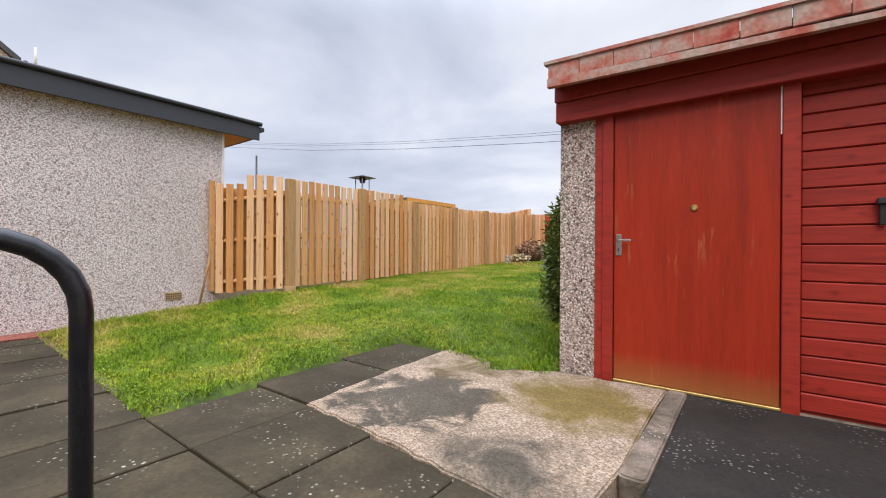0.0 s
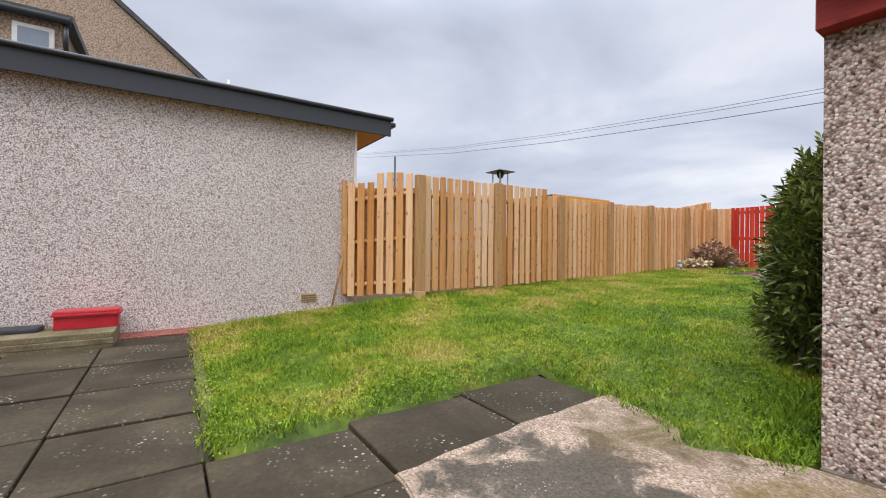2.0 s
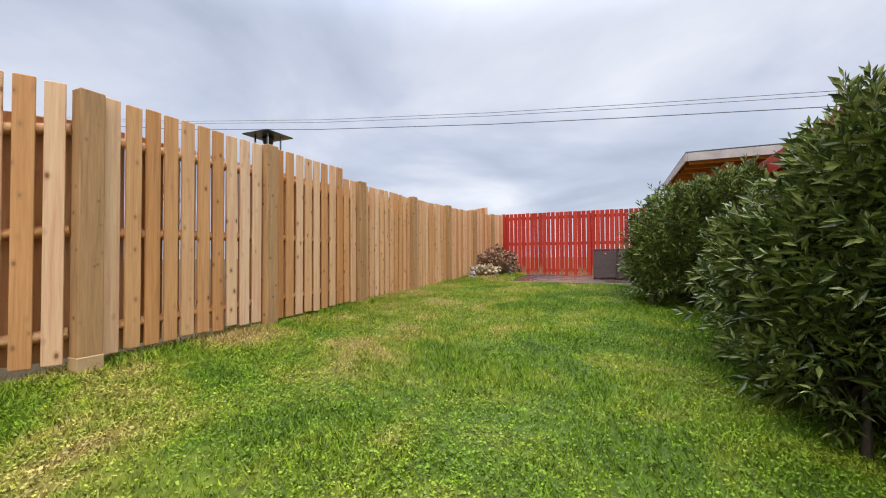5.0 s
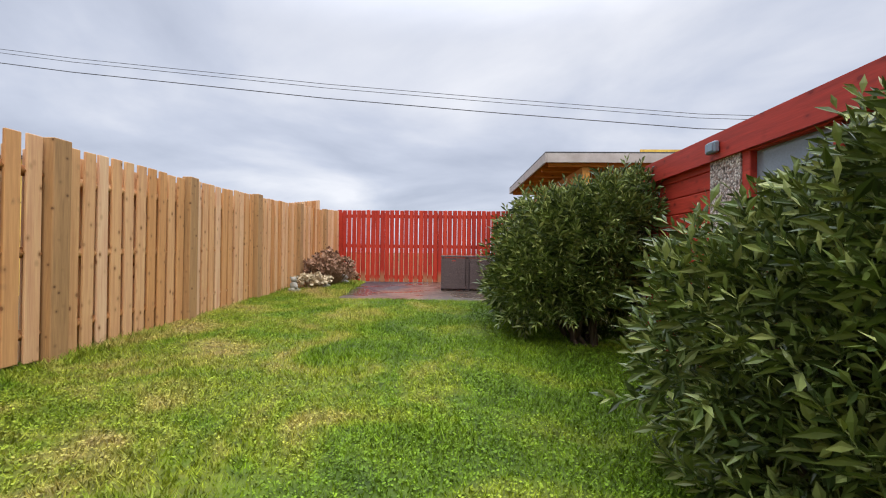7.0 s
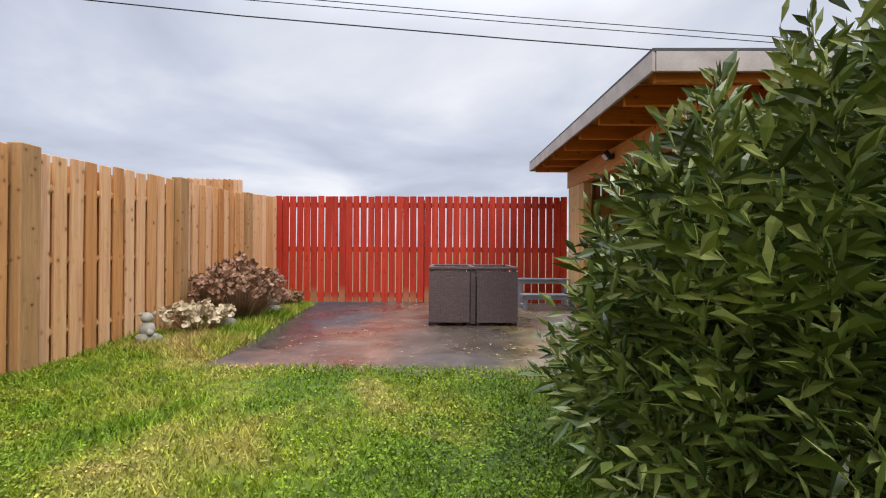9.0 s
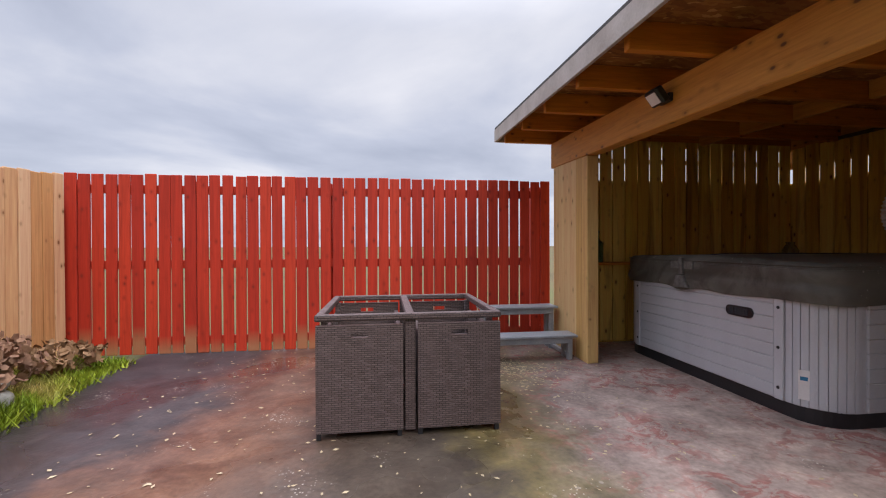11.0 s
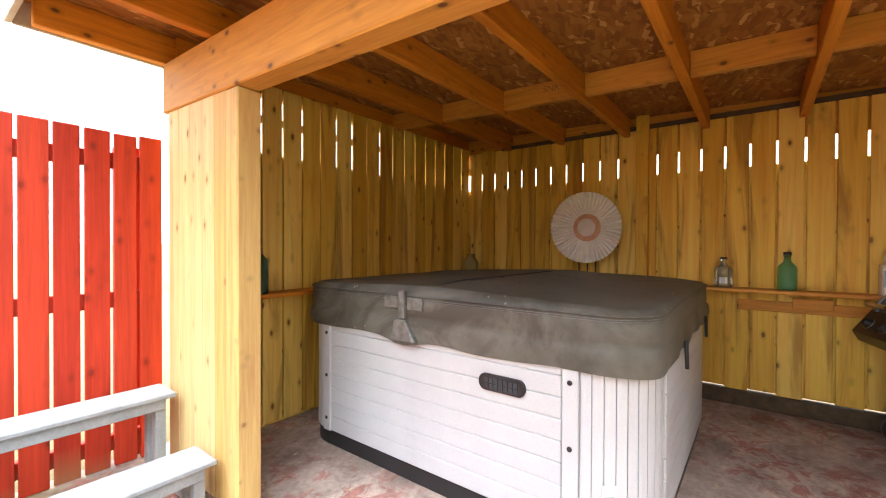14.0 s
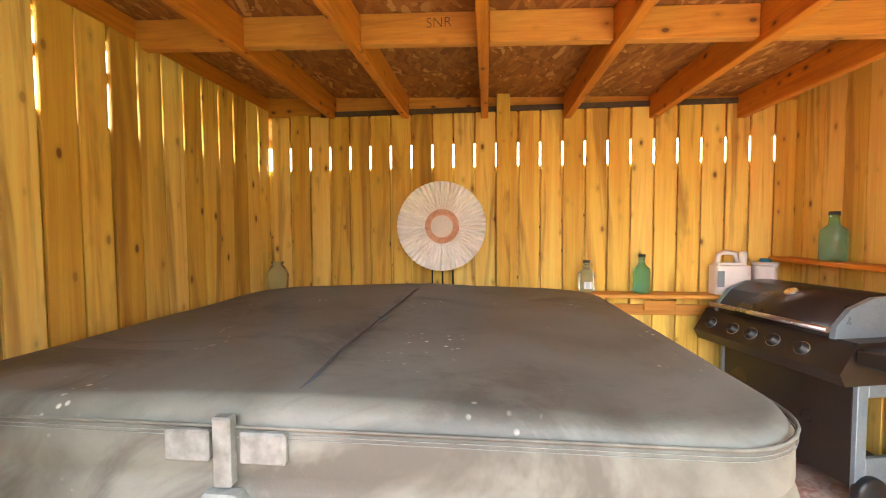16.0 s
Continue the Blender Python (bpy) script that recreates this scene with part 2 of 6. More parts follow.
def patio_shader():
    """Concrete in bands: dark and damp by the bed, rust in the middle, moss, then flaking red paint under the roof."""
    m, n, l, p = shader("stained_patio_concrete")
    v = coords(n, l)
    big = noise_tex(n, l, v, 1.1, 6, 0.6, 0.6)
    mid_n = noise_tex(n, l, v, 4.5, 6, 0.62, 0.5)
    fine = noise_tex(n, l, v, 38, 4)
    sx = n.new("ShaderNodeSeparateXYZ"); l.new(v, sx.inputs[0])
    sh = n.new("ShaderNodeMath"); sh.operation = "MULTIPLY_ADD"; sh.inputs[1].default_value = -0.16
    l.new(sx.outputs[1], sh.inputs[0]); l.new(sx.outputs[0], sh.inputs[2])
    a1 = n.new("ShaderNodeMath"); a1.operation = "ADD"; l.new(sh.outputs[0], a1.inputs[0]); l.new(swing(n, l, big, 1.8), a1.inputs[1])
    a2 = n.new("ShaderNodeMath"); a2.operation = "ADD"; l.new(a1.outputs[0], a2.inputs[0]); l.new(swing(n, l, mid_n, 0.5), a2.inputs[1])
    mr = n.new("ShaderNodeMapRange")
    mr.inputs["From Min"].default_value, mr.inputs["From Max"].default_value = -7.2, -2.2
    l.new(a2.outputs[0], mr.inputs["Value"])
    # Floor under the roof is lightened towards the back to bounce more light.
    col = ramp(n, l, mr.outputs[0], [(0.0, (0.040, 0.032, 0.036)), (0.20, (0.055, 0.042, 0.042)), (0.27, (0.115, 0.058, 0.040)), (0.38, (0.18, 0.098, 0.062)),
                                     (0.46, (0.09, 0.062, 0.045)), (0.58, (0.085, 0.066, 0.05)), (0.64, (0.15, 0.115, 0.045)), (0.69, (0.21, 0.165, 0.10)), (0.75, (0.28, 0.21, 0.175)), (0.85, (0.37, 0.28, 0.235)), (1.0, (0.42, 0.32, 0.27))])
    inside = ramp(n, l, mr.outputs[0], [(0.62, (0, 0, 0)), (0.74, (1, 1, 1))])
    flake = ramp(n, l, noise_tex(n, l, v, 9, 7, 0.72, 0.8), [(0.50, (0, 0, 0)), (0.56, (0.8, 0.8, 0.8))])
    patchy = ramp(n, l, noise_tex(n, l, v, 1.7, 4), [(0.40, (0, 0, 0)), (0.55, (1, 1, 1))])
    red = mix(n, l, 1.0, mix(n, l, 1.0, flake, patchy, "MULTIPLY"), inside, "MULTIPLY")
    col = mix(n, l, red, col, (0.30, 0.10, 0.08))
    col = mix(n, l, 0.85, col, ramp(n, l, mid_n, [(0.3, (0.26,) * 3), (0.7, (0.70,) * 3)]), "OVERLAY")
    col = mix(n, l, 0.4, col, ramp(n, l, fine, [(0.3, (0.28,) * 3), (0.7, (0.72,) * 3)]), "OVERLAY")
    col = grit(n, l, v, col, 0.05, (0.42, 0.36, 0.30), 0.02)
    col = grit(n, l, v, col, 0.021, (0.50, 0.45, 0.38), 0.05)
    l.new(col, p.inputs["Base Color"])
    wet = ramp(n, l, noise_tex(n, l, v, 0.9, 4), [(0.40, (0.16,) * 3), (0.60, (0.62,) * 3)])
    l.new(mix(n, l, inside, wet, (0.75, 0.75, 0.75)), p.inputs["Roughness"])
    bump(n, l, p, mix(n, l, 0.5, fine, mid_n), 0.5, 0.008)
    return m


def apron_shader():
    """Patched concrete: pink gravelly rim, a grey worn middle, yellow moss by the door."""
    m, n, l, p = shader("patched_concrete")
    v = coords(n, l)
    mid_n = noise_tex(n, l, v, 3.2, 7, 0.66, 0.7)
    fine = noise_tex(n, l, v, 60, 4, 0.7)
    agg = voronoi(n, l, v, 110, "Color")
    sc = n.new("ShaderNodeSeparateColor"); l.new(agg, sc.inputs[0])
    w = swing(n, l, mid_n, 1.3)
    col = ramp(n, l, sc.outputs[0], [(0, (0.15, 0.105, 0.065)), (0.35, (0.26, 0.19, 0.13)), (0.75, (0.34, 0.255, 0.185)), (1.0, (0.44, 0.36, 0.29))])
    grey = ramp(n, l, fine, [(0.3, (0.05, 0.042, 0.03)), (0.7, (0.12, 0.10, 0.074))])
    col = mix(n, l, zone(n, l, v, (-1.62, 2.2, 0.078), 0.46, w, 0.07), col, grey)
    col = mix(n, l, zone(n, l, v, (-0.75, 1.75, 0.078), 0.28, w, 0.2), col, grey)
    moss = ramp(n, l, fine, [(0.3, (0.11, 0.078, 0.022)), (0.7, (0.23, 0.165, 0.055))])
    col = mix(n, l, zone(n, l, v, (-0.70, 2.75, 0.078), 0.42, w, 0.15), col, moss)
    col = mix(n, l, zone(n, l, v, (-1.75, 2.95, 0.078), 0.26, w, 0.16), col, ramp(n, l, fine, [(0.3, (0.085, 0.062, 0.03)), (0.7, (0.18, 0.135, 0.07))]))
    col = mix(n, l, 0.5, col, ramp(n, l, mid_n, [(0.3, (0.3,) * 3), (0.7, (0.66,) * 3)]), "OVERLAY")
    col = grit(n, l, v, col, 0.022, (0.40, 0.36, 0.31), 0.03)
    l.new(col, p.inputs["Base Color"])
    p.inputs["Roughness"].default_value = 0.9
    p.inputs["Specular IOR Level"].default_value = 0.2
    bump(n, l, p, mix(n, l, 0.6, sc.outputs[0], fine), 0.7, 0.006)
    return m


def cover_shader():
    """Weathered vinyl: faded tone, broad damp stains, pale specks."""
    m, n, l, p = shader("weathered_vinyl")
    v = coords(n, l)
    a = noise_tex(n, l, v, 2.6, 6, 0.6, 0.5)
    fine = noise_tex(n, l, v, 130, 3)
    col = ramp(n, l, a, [(0.30, (0.060, 0.057, 0.046)), (0.45, (0.108, 0.103, 0.086)), (0.7, (0.165, 0.158, 0.136))])
    stain = noise_tex(n, l, v, 1.5, 5, 0.7, 1.5)
    col = mix(n, l, ramp(n, l, stain, [(0.50, (0, 0, 0)), (0.62, (0.8, 0.8, 0.8))]), col, (0.058, 0.052, 0.042))
    col = grit(n, l, v, col, 0.03, (0.55, 0.53, 0.48), 0.03)
    l.new(col, p.inputs["Base Color"])
    l.new(ramp(n, l, a, [(0.3, (0.46,) * 3), (0.7, (0.62,) * 3)]), p.inputs["Roughness"])
    p.inputs["Specular IOR Level"].default_value = 0.4
    bump(n, l, p, mix(n, l, 0.25, a, fine), 0.25, 0.01)
    return m


fence_wood = timber("fence_timber", ((0.46, 0.19, 0.05), (0.60, 0.32, 0.13), (0.70, 0.45, 0.26)), 0.75, knot=(0.20, 0.08, 0.025))
post_wood = timber("post_timber", ((0.35, 0.195, 0.08), (0.39, 0.22, 0.092), (0.42, 0.245, 0.108)), 0.75)
hut_wood = timber("hut_timber", ((0.60, 0.35, 0.05), (0.76, 0.50, 0.09), (0.84, 0.60, 0.16)), 0.62, streak=0.7, knot=(0.16, 0.06, 0.02), damp=(0.30, 0.15, 0.03))
front_wood = timber("sunned_hut_timber", ((0.58, 0.36, 0.12), (0.68, 0.45, 0.18), (0.75, 0.53, 0.26)), 0.65, streak=0.7, knot=(0.28, 0.12, 0.04))
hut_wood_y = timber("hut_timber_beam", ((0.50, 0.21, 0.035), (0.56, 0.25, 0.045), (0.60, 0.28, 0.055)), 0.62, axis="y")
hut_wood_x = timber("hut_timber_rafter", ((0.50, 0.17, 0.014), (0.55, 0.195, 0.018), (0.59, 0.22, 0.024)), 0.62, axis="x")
red_wood = timber("red_painted_timber", ((0.38, 0.026, 0.012), (0.45, 0.034, 0.014), (0.51, 0.046, 0.018)), 0.6,
                  knot=(0.22, 0.02, 0.012), bare=((0.36, 0.17, 0.08), 0.56, 0.72))
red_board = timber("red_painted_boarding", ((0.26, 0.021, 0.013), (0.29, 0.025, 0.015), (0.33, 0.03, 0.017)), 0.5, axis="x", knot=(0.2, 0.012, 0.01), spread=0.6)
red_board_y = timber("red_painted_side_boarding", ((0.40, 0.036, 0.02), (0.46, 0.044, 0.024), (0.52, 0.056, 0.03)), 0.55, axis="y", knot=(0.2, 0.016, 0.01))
worn_red = ground_mix("flaking_red_paint", [(0.34, 0.05, 0.035), (0.40, 0.14, 0.10), (0.40, 0.29, 0.24), (0.30, 0.22, 0.18)], 5, rough=0.7)
dash_light = pebbles("pebble_dash_light", [(0.80, 0.68, 0.60), (0.93, 0.86, 0.80), (0.27, 0.18, 0.155), (0.93, 0.87, 0.83), (0.88, 0.78, 0.73), (0.52, 0.36, 0.32)], 0.0112, 0.006)
dash_coarse = pebbles("pebble_dash_coarse", [(0.35, 0.22, 0.17), (0.82, 0.74, 0.66), (0.08, 0.05, 0.04), (0.72, 0.60, 0.52), (0.28, 0.15, 0.11)], 0.013, 0.007)
harling = pebbles("brown_harling", [(0.42, 0.30, 0.21), (0.50, 0.37, 0.27), (0.36, 0.26, 0.18)], 0.03, 0.008, (0.8, 0.78, 0.75))
grey_trim = plain("dark_grey_plastic", (0.03, 0.032, 0.038), (0.040, 0.042, 0.048), 0.7, 2, fine=40, relief=0.03)
black_trim = plain("black_plastic", (0.012, 0.012, 0.014), (0.022, 0.022, 0.025), 0.4, 4)
black_paint = plain("black_gloss_paint", (0.008, 0.008, 0.010), (0.02, 0.02, 0.024), 0.22, 9, relief=0.05)
white_paint = plain("off_white_paint", (0.62, 0.58, 0.52), (0.75, 0.72, 0.68), 0.5, 5)
felt = plain("roof_felt", (0.05, 0.05, 0.05), (0.10, 0.095, 0.09), 0.9, 3)
slab_mat = ground_mix("paving_slab", [(0.027, 0.020, 0.011), (0.046, 0.036, 0.021), (0.085, 0.066, 0.038)], 1.6, (0.34, 0.34, 0.29), 0.034, 0.85)
mossy_slab = ground_mix("mossy_spare_slab", [(0.09, 0.07, 0.035), (0.17, 0.135, 0.075), (0.24, 0.20, 0.12)], 3, (0.3, 0.28, 0.2), 0.03, 0.9)
concrete_mat = ground_mix("rough_concrete", [(0.26, 0.185, 0.065), (0.34, 0.265, 0.20), (0.095, 0.078, 0.056), (0.22, 0.17, 0.13), (0.36, 0.285, 0.22)], 1.5, (0.5, 0.47, 0.43), 0.02, 0.9, None, None, 1.0)
apron_mat = apron_shader()
tarmac_mat = ground_mix("tarmac", [(0.016, 0.014, 0.012), (0.032, 0.028, 0.024)], 2.5, (0.22, 0.22, 0.2), 0.03, 0.85)
patio_mat = patio_shader()
soil_mat = ground_mix("field_soil", [(0.09, 0.075, 0.035), (0.16, 0.12, 0.06), (0.13, 0.14, 0.05)], 0.15, rough=0.95)
gravel_mat = pebbles("red_gravel", [(0.30, 0.08, 0.05), (0.42, 0.14, 0.09), (0.22, 0.06, 0.05)], 0.03, 0.02)
grey_wood = plain("grey_painted_wood", (0.26, 0.28, 0.29), (0.36, 0.38, 0.38), 0.5, 8, relief=0.2)
tub_grey = plain("grey_tub_panel", (0.48, 0.49, 0.515), (0.56, 0.57, 0.59), 0.42, 3, fine=260, relief=0.02)
vinyl = cover_shader()
worn_vinyl = plain("worn_grey_vinyl", (0.10, 0.097, 0.085), (0.21, 0.205, 0.19), 0.55, 30, relief=0.3)
red_plastic = plain("red_plastic", (0.42, 0.012, 0.02), (0.5, 0.02, 0.03), 0.35, 6, relief=0.03)
chrome = plain("brushed_steel", (0.5, 0.5, 0.5), (0.65, 0.65, 0.65), 0.3, 6, 1.0)
brass = plain("brass_strip", (0.55, 0.38, 0.12), (0.7, 0.5, 0.18), 0.4, 6, 0.8)
stone_mat = plain("weathered_stone", (0.22, 0.21, 0.17), (0.40, 0.37, 0.30), 0.9, 14, relief=0.6)
buff = plain("buff_clay", (0.42, 0.27, 0.12), (0.5, 0.34, 0.17), 0.8, 8)
white_plastic = plain("white_plastic", (0.72, 0.70, 0.68), (0.8, 0.78, 0.76), 0.4, 6, relief=0.03)
blue_plastic = plain("blue_plastic", (0.02, 0.16, 0.3), (0.03, 0.2, 0.36), 0.4, 6)
bbq_black = plain("black_enamel", (0.018, 0.013, 0.011), (0.035, 0.026, 0.022), 0.32, 3)
bbq_blue = plain("grey_blue_steel", (0.20, 0.26, 0.31), (0.26, 0.32, 0.37), 0.35, 4, 0.3)
silver = plain("silver_leaf", (0.80, 0.77, 0.74), (0.93, 0.91, 0.89), 0.42, 10, 0.1)
copper = plain("copper_centre", (0.66, 0.34, 0.20), (0.80, 0.52, 0.38), 0.45, 30, 0.1)
straw = plain("dry_stem", (0.20, 0.11, 0.05), (0.34, 0.20, 0.10), 0.9, 9)
dead_head = plain("dead_flower_head", (0.20, 0.10, 0.055), (0.36, 0.21, 0.125), 0.9, 14)
pale_head = plain("pale_flower_head", (0.42, 0.32, 0.18), (0.56, 0.46, 0.30), 0.9, 14)
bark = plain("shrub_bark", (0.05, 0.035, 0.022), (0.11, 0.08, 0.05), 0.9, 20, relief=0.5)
wet_earth = ground_mix("bare_earth", [(0.03, 0.022, 0.014), (0.07, 0.05, 0.03)], 4, rough=0.95)


def leafy(name, tones, rough=0.4):
    m, n, l, p = shader(name)
    geo = n.new("ShaderNodeNewGeometry")
    c = ramp(n, l, geo.outputs["Random Per Island"], [(i / (len(tones) - 1), t) for i, t in enumerate(tones)])
    v = coords(n, l)
    c = mix(n, l, 0.5, c, ramp(n, l, noise_tex(n, l, v, 3.0), [(0.3, (0.3,) * 3), (0.7, (0.7,) * 3)]), "OVERLAY")
    l.new(c, p.inputs["Base Color"])
    p.inputs["Roughness"].default_value = rough
    return m


leaf_mat = leafy("evergreen_leaf", [(0.03, 0.048, 0.010), (0.075, 0.11, 0.02), (0.14, 0.18, 0.035), (0.30, 0.33, 0.10)], 0.34)


def lawn_shader(name, blades):
    m, n, l, p = shader(name)
    v = coords(n, l)
    a = noise_tex(n, l, v, 1.3, 6, 0.62, 0.5)
    b = noise_tex(n, l, v, 0.45, 4)
    sx = n.new("ShaderNodeSeparateXYZ"); l.new(v, sx.inputs[0])
    dry = n.new("ShaderNodeMapRange")
    dry.inputs["From Min"].default_value, dry.inputs["From Max"].default_value = -5.6, -2.6
    dry.inputs["To Min"].default_value, dry.inputs["To Max"].default_value = 0.11, -0.03
    l.new(sx.outputs[0], dry.inputs["Value"])
    ad = n.new("ShaderNodeMath"); ad.operation = "ADD"; l.new(a, ad.inputs[0]); l.new(dry.outputs[0], ad.inputs[1])
    c = ramp(n, l, ad.outputs[0], [(0.30, (0.070, 0.135, 0.005)), (0.48, (0.140, 0.228, 0.009)), (0.58, (0.225, 0.275, 0.020)), (0.68, (0.36, 0.32, 0.07)), (0.76, (0.40, 0.29, 0.10))])
    c = mix(n, l, 0.4, c, ramp(n, l, b, [(0.35, (0.42,) * 3), (0.65, (0.60,) * 3)]), "OVERLAY")
    fine = noise_tex(n, l, v, 16, 4, 0.6)
    c = mix(n, l, 0.7, c, ramp(n, l, fine, [(0.33, (0.24,) * 3), (0.67, (0.72, 0.72, 0.66))]), "OVERLAY")
    if blades:
        geo = n.new("ShaderNodeNewGeometry")
        c = mix(n, l, 0.6, c, ramp(n, l, geo.outputs["Random Per Island"], [(0, (0.24,) * 3), (0.5, (0.52,) * 3), (0.88, (0.68,) * 3), (1.0, (0.95, 0.9, 0.7))]), "OVERLAY")
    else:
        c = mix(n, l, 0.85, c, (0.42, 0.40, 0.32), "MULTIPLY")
    l.new(c, p.inputs["Base Color"])
    p.inputs["Roughness"].default_value = 0.6
    p.inputs["Specular IOR Level"].default_value = 0.25
    return m


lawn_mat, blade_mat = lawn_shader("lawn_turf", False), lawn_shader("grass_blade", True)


def osb_shader():
    m, n, l, p = shader("strand_board")
    v = coords(n, l, (9, 22, 9))
    jit = noise_tex(n, l, coords(n, l), 6, 3)
    vv = n.new("ShaderNodeVectorMath"); vv.operation = "ADD"
    cc = n.new("ShaderNodeCombineXYZ")
    mm = n.new("ShaderNodeMath"); mm.operation = "MULTIPLY"; mm.inputs[1].default_value = 3.0
    l.new(jit, mm.inputs[0]); l.new(mm.outputs[0], cc.inputs[0]); l.new(mm.outputs[0], cc.inputs[1])
    l.new(v, vv.inputs[0]); l.new(cc.outputs[0], vv.inputs[1])
    cell = voronoi(n, l, vv.outputs[0], 2.0, "Color")
    s = n.new("ShaderNodeSeparateColor"); l.new(cell, s.inputs[0])
    c = ramp(n, l, s.outputs[0], [(0, (0.20, 0.068, 0.010)), (0.5, (0.29, 0.105, 0.016)), (0.9, (0.36, 0.15, 0.028)), (1, (0.55, 0.30, 0.09))])
    l.new(c, p.inputs["Base Color"])
    p.inputs["Roughness"].default_value = 0.7
    bump(n, l, p, s.outputs[0], 0.3, 0.002)
    return m


osb = osb_shader()


def rattan_shader():
    m, n, l, p = shader("woven_rattan")
    t = n.new("ShaderNodeTexCoord")
    sx = n.new("ShaderNodeSeparateXYZ"); l.new(t.outputs["Object"], sx.inputs[0])
    ad = n.new("ShaderNodeMath"); ad.operation = "ADD"
    l.new(sx.outputs[0], ad.inputs[0]); l.new(sx.outputs[1], ad.inputs[1])
    cb = n.new("ShaderNodeCombineXYZ"); l.new(ad.outputs[0], cb.inputs[0]); l.new(sx.outputs[2], cb.inputs[1])
    br = n.new("ShaderNodeTexBrick")
    br.inputs["Scale"].default_value = 1.0
    br.inputs["Brick Width"].default_value, br.inputs["Row Height"].default_value = 0.034, 0.011
    br.inputs["Mortar Size"].default_value, br.inputs["Mortar Smooth"].default_value = 0.0022, 0.8
    br.inputs["Color1"].default_value = (0.105, 0.070, 0.064, 1)
    br.inputs["Color2"].default_value = (0.155, 0.108, 0.10, 1)
    br.inputs["Mortar"].default_value = (0.022, 0.016, 0.013, 1)
    l.new(cb.outputs[0], br.inputs["Vector"])
    l.new(br.outputs["Color"], p.inputs["Base Color"])
    p.inputs["Roughness"].default_value = 0.62
    inv = n.new("ShaderNodeMath"); inv.operation = "SUBTRACT"; inv.inputs[0].default_value = 1.0
    l.new(br.outputs["Fac"], inv.inputs[1])
    bump(n, l, p, inv.outputs[0], 0.8, 0.006)
    return m


rattan = rattan_shader()


def glass_shader(name, tint, rough=0.02):
    m, n, l, p = shader(name)
    p.inputs["Base Color"].default_value = (*tint, 1)
    p.inputs["Transmission Weight"].default_value = 0.9
    p.inputs["Roughness"].default_value = rough
    p.inputs["IOR"].default_value = 1.3
    return m


green_glass = glass_shader("green_glass", (0.30, 0.62, 0.52))
clear_glass = glass_shader("clear_glass", (0.75, 0.82, 0.76))
window_glass = plain("window_pane", (0.20, 0.24, 0.28), (0.26, 0.30, 0.34), 0.05, 2, relief=0.0)


# ---- building helpers ----
def bm_new():
    return bmesh.new()


def add_box(bm, x0, y0, z0, x1, y1, z1, bevel=0.0, top=None):
    """A box; top(x, y) may give the height of its upper corners."""
    vs = [bm.verts.new(c) for c in ((x0, y0, z0), (x1, y0, z0), (x1, y1, z0), (x0, y1, z0), (x0, y0, z1), (x1, y0, z1), (x1, y1, z1), (x0, y1, z1))]
    if top:
        for v in vs[4:]:
            v.co.z = top(v.co.x, v.co.y)
    fs = [bm.faces.new([vs[i] for i in q]) for q in ((3, 2, 1, 0), (4, 5, 6, 7), (0, 1, 5, 4), (1, 2, 6, 5), (2, 3, 7, 6), (3, 0, 4, 7))]
    if bevel:
        es = list({e for f in fs for e in f.edges})
        bmesh.ops.bevel(bm, geom=es, offset=bevel, segments=1, affect="EDGES")
    return bm


def boxes(*bs, bevel=0.0):
    bm = bm_new()
    for b in bs:
        add_box(bm, *b, bevel=bevel)
    return bm


def add_tube(bm, pts, r, seg=8, r_end=None):
    """A tube along points, tapering to r_end."""
    pts = [Vector(p) for p in pts]
    r_end = r if r_end is None else r_end
    rings = []
    ref = Vector((0.13, 0.29, 0.95))
    for i, p in enumerate(pts):
        d = (pts[min(i + 1, len(pts) - 1)] - pts[max(i - 1, 0)]).normalized()
        if abs(d.dot(ref)) > 0.98:
            ref = Vector((1, 0.1, 0))
        u = d.cross(ref).normalized(); w = d.cross(u)
        rr = r + (r_end - r) * i / max(len(pts) - 1, 1)
        rings.append([bm.verts.new(p + (u * math.cos(a) + w * math.sin(a)) * rr) for a in (2 * math.pi * k / seg for k in range(seg))])
    for a, b in zip(rings, rings[1:]):
        for k in range(seg):
            bm.faces.new((a[k], a[(k + 1) % seg], b[(k + 1) % seg], b[k])).smooth = True
    bm.faces.new(rings[0][::-1]); bm.faces.new(rings[-1])
    return bm


def tube(pts, r, seg=8, r_end=None):
    return add_tube(bm_new(), pts, r, seg, r_end)


def lathe(profile, seg=24, z_axis=True):
    """A turned body from (radius, height) pairs."""
    bm = bm_new()
    rings = [[bm.verts.new((r * math.cos(a), r * math.sin(a), z)) for a in (2 * math.pi * k / seg for k in range(seg))] for r, z in profile]
    for a, b in zip(rings, rings[1:]):
        for k in range(seg):
            bm.faces.new((a[k], a[(k + 1) % seg], b[(k + 1) % seg], b[k])).smooth = True
    bm.faces.new(rings[0][::-1]); bm.faces.new(rings[-1])
    return bm


def prism(outline, z0, z1, bevel=0.0):
    """An upright block over an outline of (x, y)."""
    bm = bm_new()
    lo = [bm.verts.new((x, y, z0)) for x, y in outline]
    hi = [bm.verts.new((x, y, z1)) for x, y in outline]
    bm.faces.new(lo[::-1]); t = bm.faces.new(hi)
    for i in range(len(lo)):
        j = (i + 1) % len(lo)
        bm.faces.new((lo[i], lo[j], hi[j], hi[i]))
    bmesh.ops.recalc_face_normals(bm, faces=bm.faces)
    if bevel:
        bmesh.ops.bevel(bm, geom=list(t.edges), offset=bevel, segments=3, affect="EDGES")
    return bm


